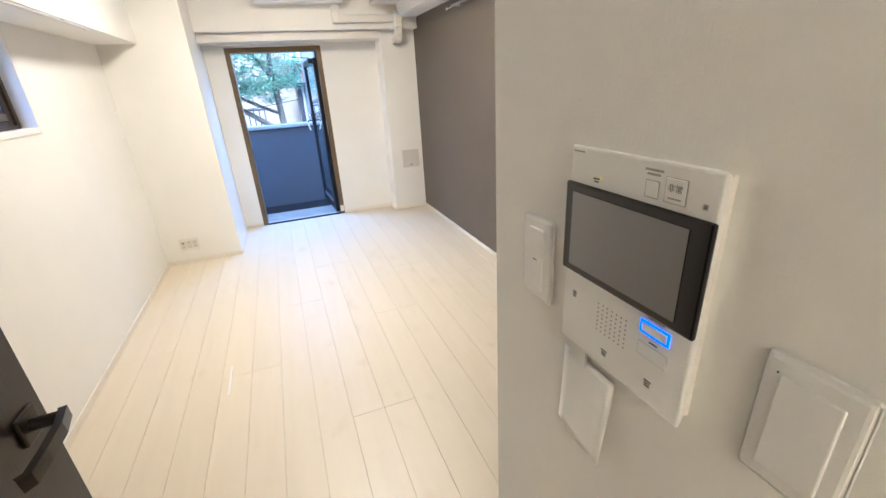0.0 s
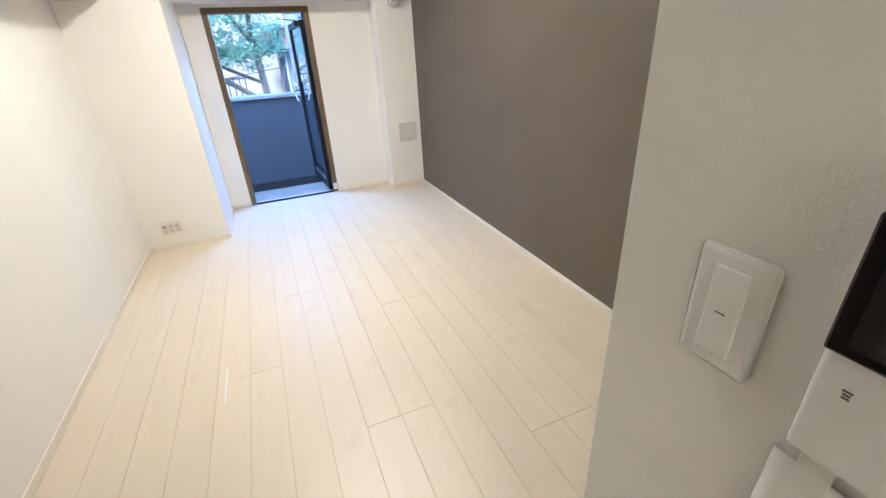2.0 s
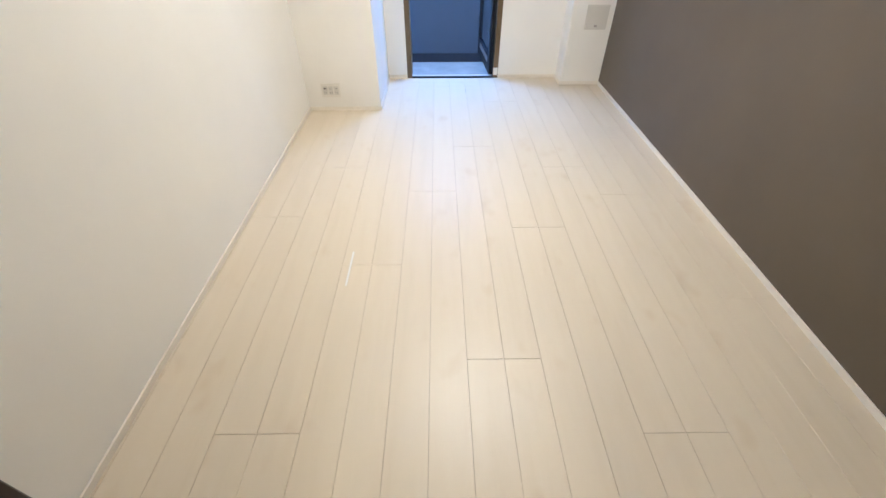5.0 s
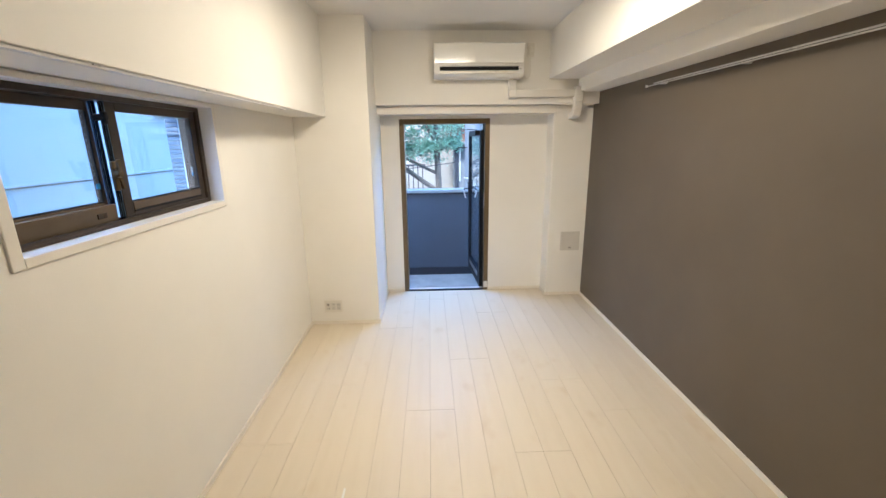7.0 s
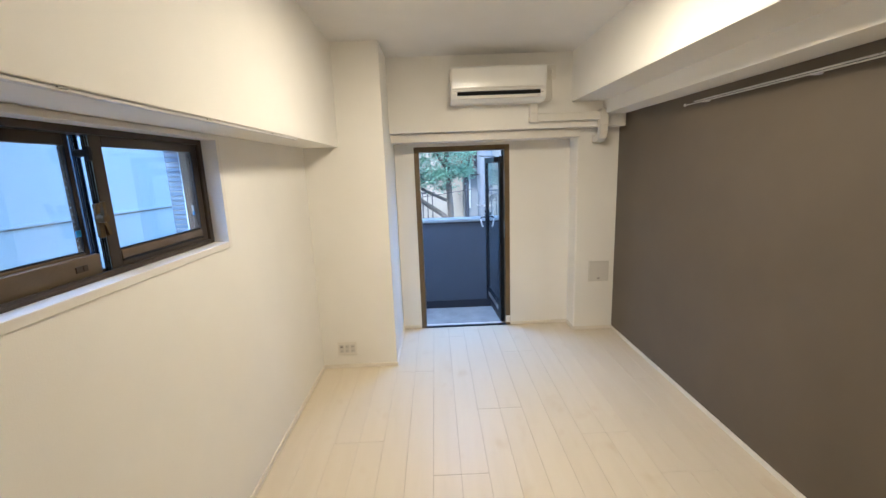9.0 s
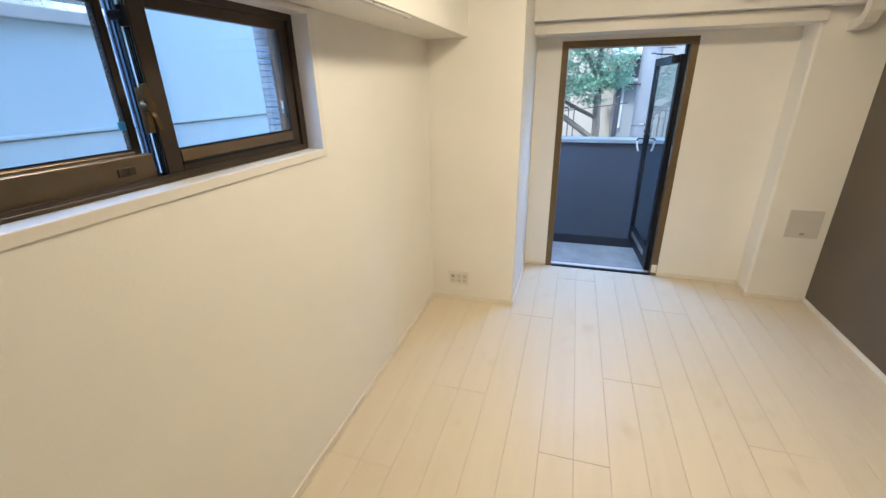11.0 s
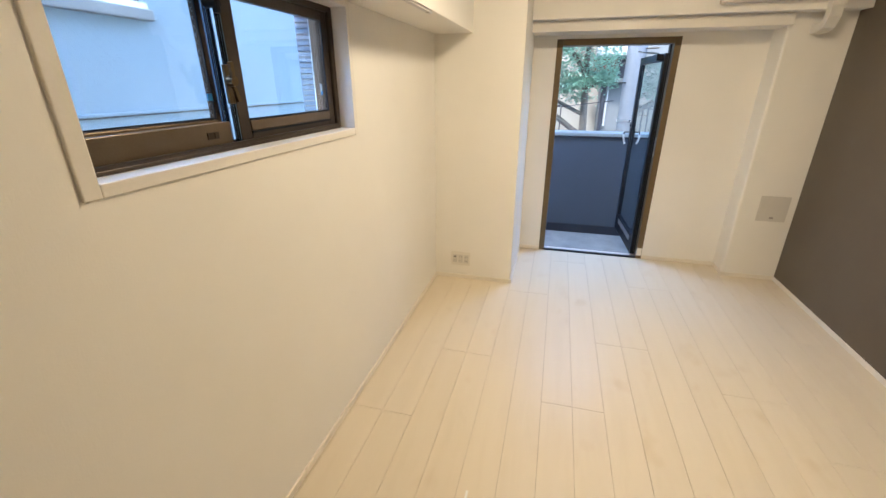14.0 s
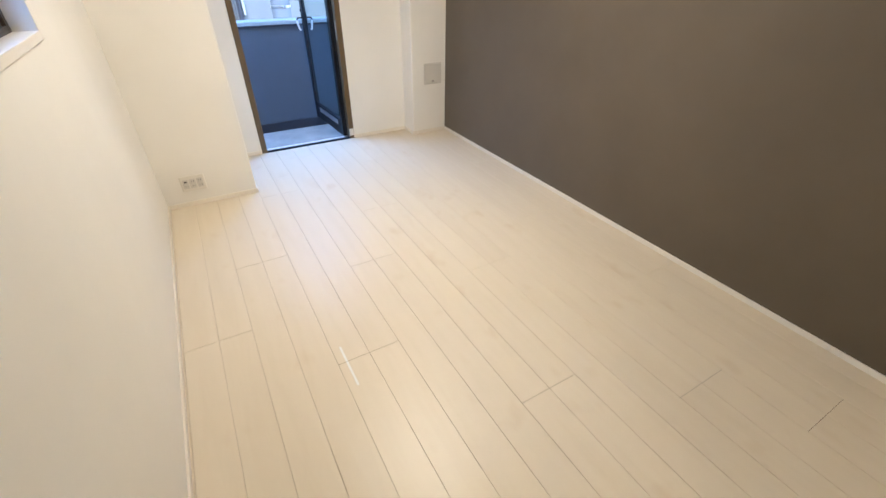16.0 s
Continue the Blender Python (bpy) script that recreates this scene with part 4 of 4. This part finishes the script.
def make_street():
    a = make_facade("beige_house", "beige rendered house across the street behind the tree", (-3.2, 14.0, -3.6), 5.3, 9.5, BEIGE_RENDER, 1, 3, 2.55, 1.05, 2.9, 0.85, 1.25, 1.55)
    # terracotta balcony with a white slab over it
    b = thing("terracotta_balcony", "terracotta panelled balcony under a white slab", "balcony", (0.50, 13.0, 1.55))
    part("panel_front", bx(0.0, 0.56, 0.0, 0.08, 0.05, 0.50, bevel=0.01), TERRACOTTA, b)
    part("floor_slab", bx(-0.1, 0.8, -0.05, 0.39, -0.04, 0.05, bevel=0.01), GREY_RENDER, b)
    part("slab_above", bx(0.04, 0.92, -0.3, 0.39, 0.54, 1.30, bevel=0.02), WHITE_OUT, b)
    for k in range(4):
        part("seam", bx(0.10 + 0.11 * k, 0.11 + 0.11 * k, -0.006, 0.0, 0.06, 0.49), GUTTER, b)
    part("dark_recess", bx(0.57, 0.80, 0.25, 0.38, 0.05, 0.54), GUTTER, b)
    g = make_facade("grey_house", "grey rendered house across the street beside the pole", (0.78, 13.4, -3.6), 6.0, 11.0, GREY_RENDER, 3, 3, 2.0, 1.8, 2.9, 1.0, 1.4, 1.9)
    d = thing("drain_pipe", "dark drain pipe on the grey house", "pipe", (0.84, 13.32, -3.6))
    bm = bmesh.new()
    tube(bm, (0, 0, 0), (0, 0, 5.10), 0.055, 0.055, 12)
    part("pipe", bm, GUTTER, d)
    bm = bmesh.new()
    tube(bm, (0.10, 0.02, 4.02), (0.10, 0.02, 5.10), 0.030, 0.030, 12)
    part("pipe", bm, WHITE_OUT, d)
    # utility pole with step bolts
    p = thing("utility_pole", "pale concrete utility pole with step bolts", "utility pole", (0.785, 8.2, -3.6))
    bm = bmesh.new()
    tube(bm, (0, 0, 0), (0, 0, 12), 0.145, 0.115, 28)
    part("shaft", bm, POLE_GREY, p, smooth=False)
    for k in range(9):
        a_ = 0 if k % 2 else math.pi
        z = 4.2 + k * 0.45
        bm = bmesh.new()
        tube(bm, (0.10 * math.cos(a_), -0.09, z), (0.26 * math.cos(a_), -0.16, z), 0.009, 0.009, 8)
        part("step_bolt", bm, DARK_METAL, p)
    for z in (4.55, 5.6):
        bm = bmesh.new()
        tube(bm, (0, 0, z), (0, 0, z + 0.03), 0.139, 0.139, 28)
        part("band", bm, SILVER, p)
    for k, z in enumerate((4.85, 6.3)):
        cu = bpy.data.curves.new("overhead_cable", "CURVE")
        cu.dimensions, cu.bevel_depth = "3D", 0.007
        sp = cu.splines.new("POLY")
        sp.points.add(12)
        for j in range(13):
            u = j / 12
            sp.points[j].co = (0.56 - 8.0 * u, 8.2 + 1.5 * u, z - 3.6 + 0.3 * (2 * u - 1) ** 2 - 0.3, 1)
        cu.materials.append(GUTTER)
        tagged(new("overhead_cable", cu), "dark overhead cable running to the pole", "cable", "overhead cables")
    # railing by the house, far left
    r = thing("street_railing", "dark upright railing in front of the beige house", "railing", (-2.3, 13.2, -0.10))
    for k in range(16):
        part("bar", bx(0.14 * k, 0.14 * k + 0.03, 0, 0.03, 0, 1.05), GUTTER, r)
    for z in (0.06, 1.0):
        part("rail", bx(-0.05, 2.2, -0.03, 0.0, z, z + 0.05), GUTTER, r)
    part("plinth", bx(-0.1, 2.3, -0.05, 0.30, -3.5, 0.0), BEIGE_RENDER, r)


make_street()


def make_tree(at, seed):
    rng = random.Random(seed)
    t = thing("street_tree", "green broad-leaved street tree outside the balcony", "tree", at)
    bm = bmesh.new()
    tips = []

    def limb(a, d, length, r, depth):
        a, d = Vector(a), Vector(d).normalized()
        steps = 4
        for s in range(steps):
            b = a + d * length / steps
            tube(bm, a, b, r * (1 - 0.18 * s / steps), r * (1 - 0.18 * (s + 1) / steps), 9, False)
            a = b
            d = (d + Vector((rng.uniform(-0.16, 0.16), rng.uniform(-0.16, 0.16), rng.uniform(-0.03, 0.12)))).normalized()
            if depth <= 2 and s >= 1:
                tips.append(a.copy())
        r *= 0.78
        if depth < 3:
            for k in range(3 if depth else 2):
                nd = (d + Vector((rng.uniform(-0.9, 0.9), rng.uniform(-0.7, 0.7), rng.uniform(-0.1, 0.6)))).normalized()
                limb(a, nd, length * rng.uniform(0.5, 0.75), r * 0.62, depth + 1)
        tips.append(a.copy())

    # trunk up to the fork, then the limbs
    tube(bm, (0.03, 0, 0), (0.0, 0, 2.3), 0.105, 0.075, 12)
    tube(bm, (0.0, 0, 2.3), (0.02, 0, 4.4), 0.075, 0.062, 12)
    tube(bm, (0.02, 0, 4.4), (-0.03, 0.05, 5.5), 0.062, 0.045, 10)
    limb((-0.03, 0.05, 5.5), (0.1, 0.0, 1), 1.5, 0.04, 1)
    limb((0.01, 0, 4.22), (-0.80, 0.02, 0.58), 1.4, 0.048, 1)
    limb((0.01, 0, 4.58), (-0.88, -0.1, 0.42), 1.2, 0.032, 1)
    limb((0.0, 0, 5.0), (0.5, 0.1, 0.25), 0.5, 0.024, 2)
    limb((-0.02, 0, 5.2), (-0.5, 0.3, 0.8), 1.3, 0.035, 1)
    part("trunk", bm, BARK, t)
    vs, fs = [], []
    sprays = [(rng.uniform(-2.3, 0.15), rng.uniform(-0.7, 0.6), rng.uniform(5.05, 7.4)) for _ in range(40)]
    sprays += [(rng.uniform(-1.25, 0.30), rng.uniform(-0.6, 0.4), rng.uniform(5.0, 6.1)) for _ in range(26)]
    sprays += [(0.18, -0.2, 5.18), (0.36, -0.1, 5.12), (0.02, 0.1, 5.3), (-0.25, -0.3, 5.02), (-0.62, -0.2, 4.98), (-0.95, 0.1, 4.88), (-0.42, -0.1, 5.55),
               (0.05, -0.3, 5.85), (-0.1, 0.2, 4.86), (-0.35, 0.1, 5.8), (-0.75, 0.2, 5.35)]
    for c in [Vector(p) for p in sprays] + [p for p in tips if p.z > 5.0 and p.x < 0.5]:
        tilt, sx = rng.uniform(-0.25, 0.25), rng.uniform(0.13, 0.27)
        for _ in range(210):
            ox = rng.gauss(0, sx)
            p = c + Vector((ox, rng.gauss(0, 0.22), rng.gauss(0, 0.055) + tilt * ox - 0.25 * ox * ox))
            if p.x > 0.50:
                continue
            d = Vector((rng.uniform(-1, 1), rng.uniform(-1, 1), rng.uniform(-0.6, 0.2))).normalized()
            sd = d.cross(Vector((rng.uniform(-0.5, 0.5), rng.uniform(-0.5, 0.5), 1))).normalized()
            ln, wd = rng.uniform(0.04, 0.075), rng.uniform(0.013, 0.024)
            k = len(vs)
            vs += [p - d * ln * 0.5, p + sd * wd + Vector((0, 0, 0.008)), p + d * ln * 0.5, p - sd * wd + Vector((0, 0, 0.008))]
            fs += [(k, k + 1, k + 2), (k, k + 2, k + 3)]
    me = bpy.data.meshes.new("crown")
    me.from_pydata([tuple(v) for v in vs], [], fs)
    me.materials.append(LEAVES)
    cr = new("crown", me)
    cr.parent = t
    cr["kind"] = "stuff"
    return t


make_tree((0.18, 9.0, -3.6), 4)

# ---- floor strips, laid in pairs ----
def make_boards():
    f = thing("floor", "pale maple-look board floor with fine dark joints", "floor", kind="structure")
    part("joint_bed", bx(-1.4, 1.9, -3.15, 5.0, -0.0115, -0.0035), shader("joint_shadow_brown", (0.27, 0.20, 0.13), 0.7)[0], f)
    meshes = {}
    W, LEN, G = 0.303, 1.870, 0.0010

    def board(w, length):
        key = (round(w, 4), round(length, 3))
        if key not in meshes:
            # cross-section with a small chamfer at both edges
            c = 0.0013
            xs = [(0, -0.004), (0, -c), (c, 0), (w - c, 0), (w, -c), (w, -0.004)]
            vs = [(x, 0, z) for x, z in xs] + [(x, length, z) for x, z in xs]
            n = len(xs)
            fs = [(k, n + k, n + k + 1, k + 1)[::-1] for k in range(n - 1)] + [tuple(range(n))[::-1], tuple(range(n, 2 * n))]
            me = bpy.data.meshes.new("board")
            me.from_pydata(vs, [], fs)
            me.materials.append(FLOOR_WOOD)
            bm = bmesh.new()
            bm.from_mesh(me)
            bmesh.ops.recalc_face_normals(bm, faces=bm.faces)
            bm.to_mesh(me)
            bm.free()
            meshes[key] = me
        return meshes[key]

    # a known end joint in each row of boards, from the white wall to the grey one
    joints = (2.575, 1.275, 2.150, 0.965, 1.575, 2.45, 1.262, 2.78, 1.9)
    rows = [(-1.072 + W * k + W / 2 * h, min(-1.072 + W * k + W / 2 * (h + 1) - G, XR), j) for k, j in enumerate(joints) for h in (0, 1)]
    rows.append((XL, -1.072 - G, 1.7))
    for xa, xb, j in rows:
        y = j - LEN * 3
        while y < 4.96:
            a, b = max(y, -3.1), min(y + LEN - 2.2 * G, 4.958)
            if b - a > 0.02:
                o = new("board", board(xb - xa, b - a))
                o.parent = f
                o.location = (xa, a, 0)
            y += LEN


make_boards()
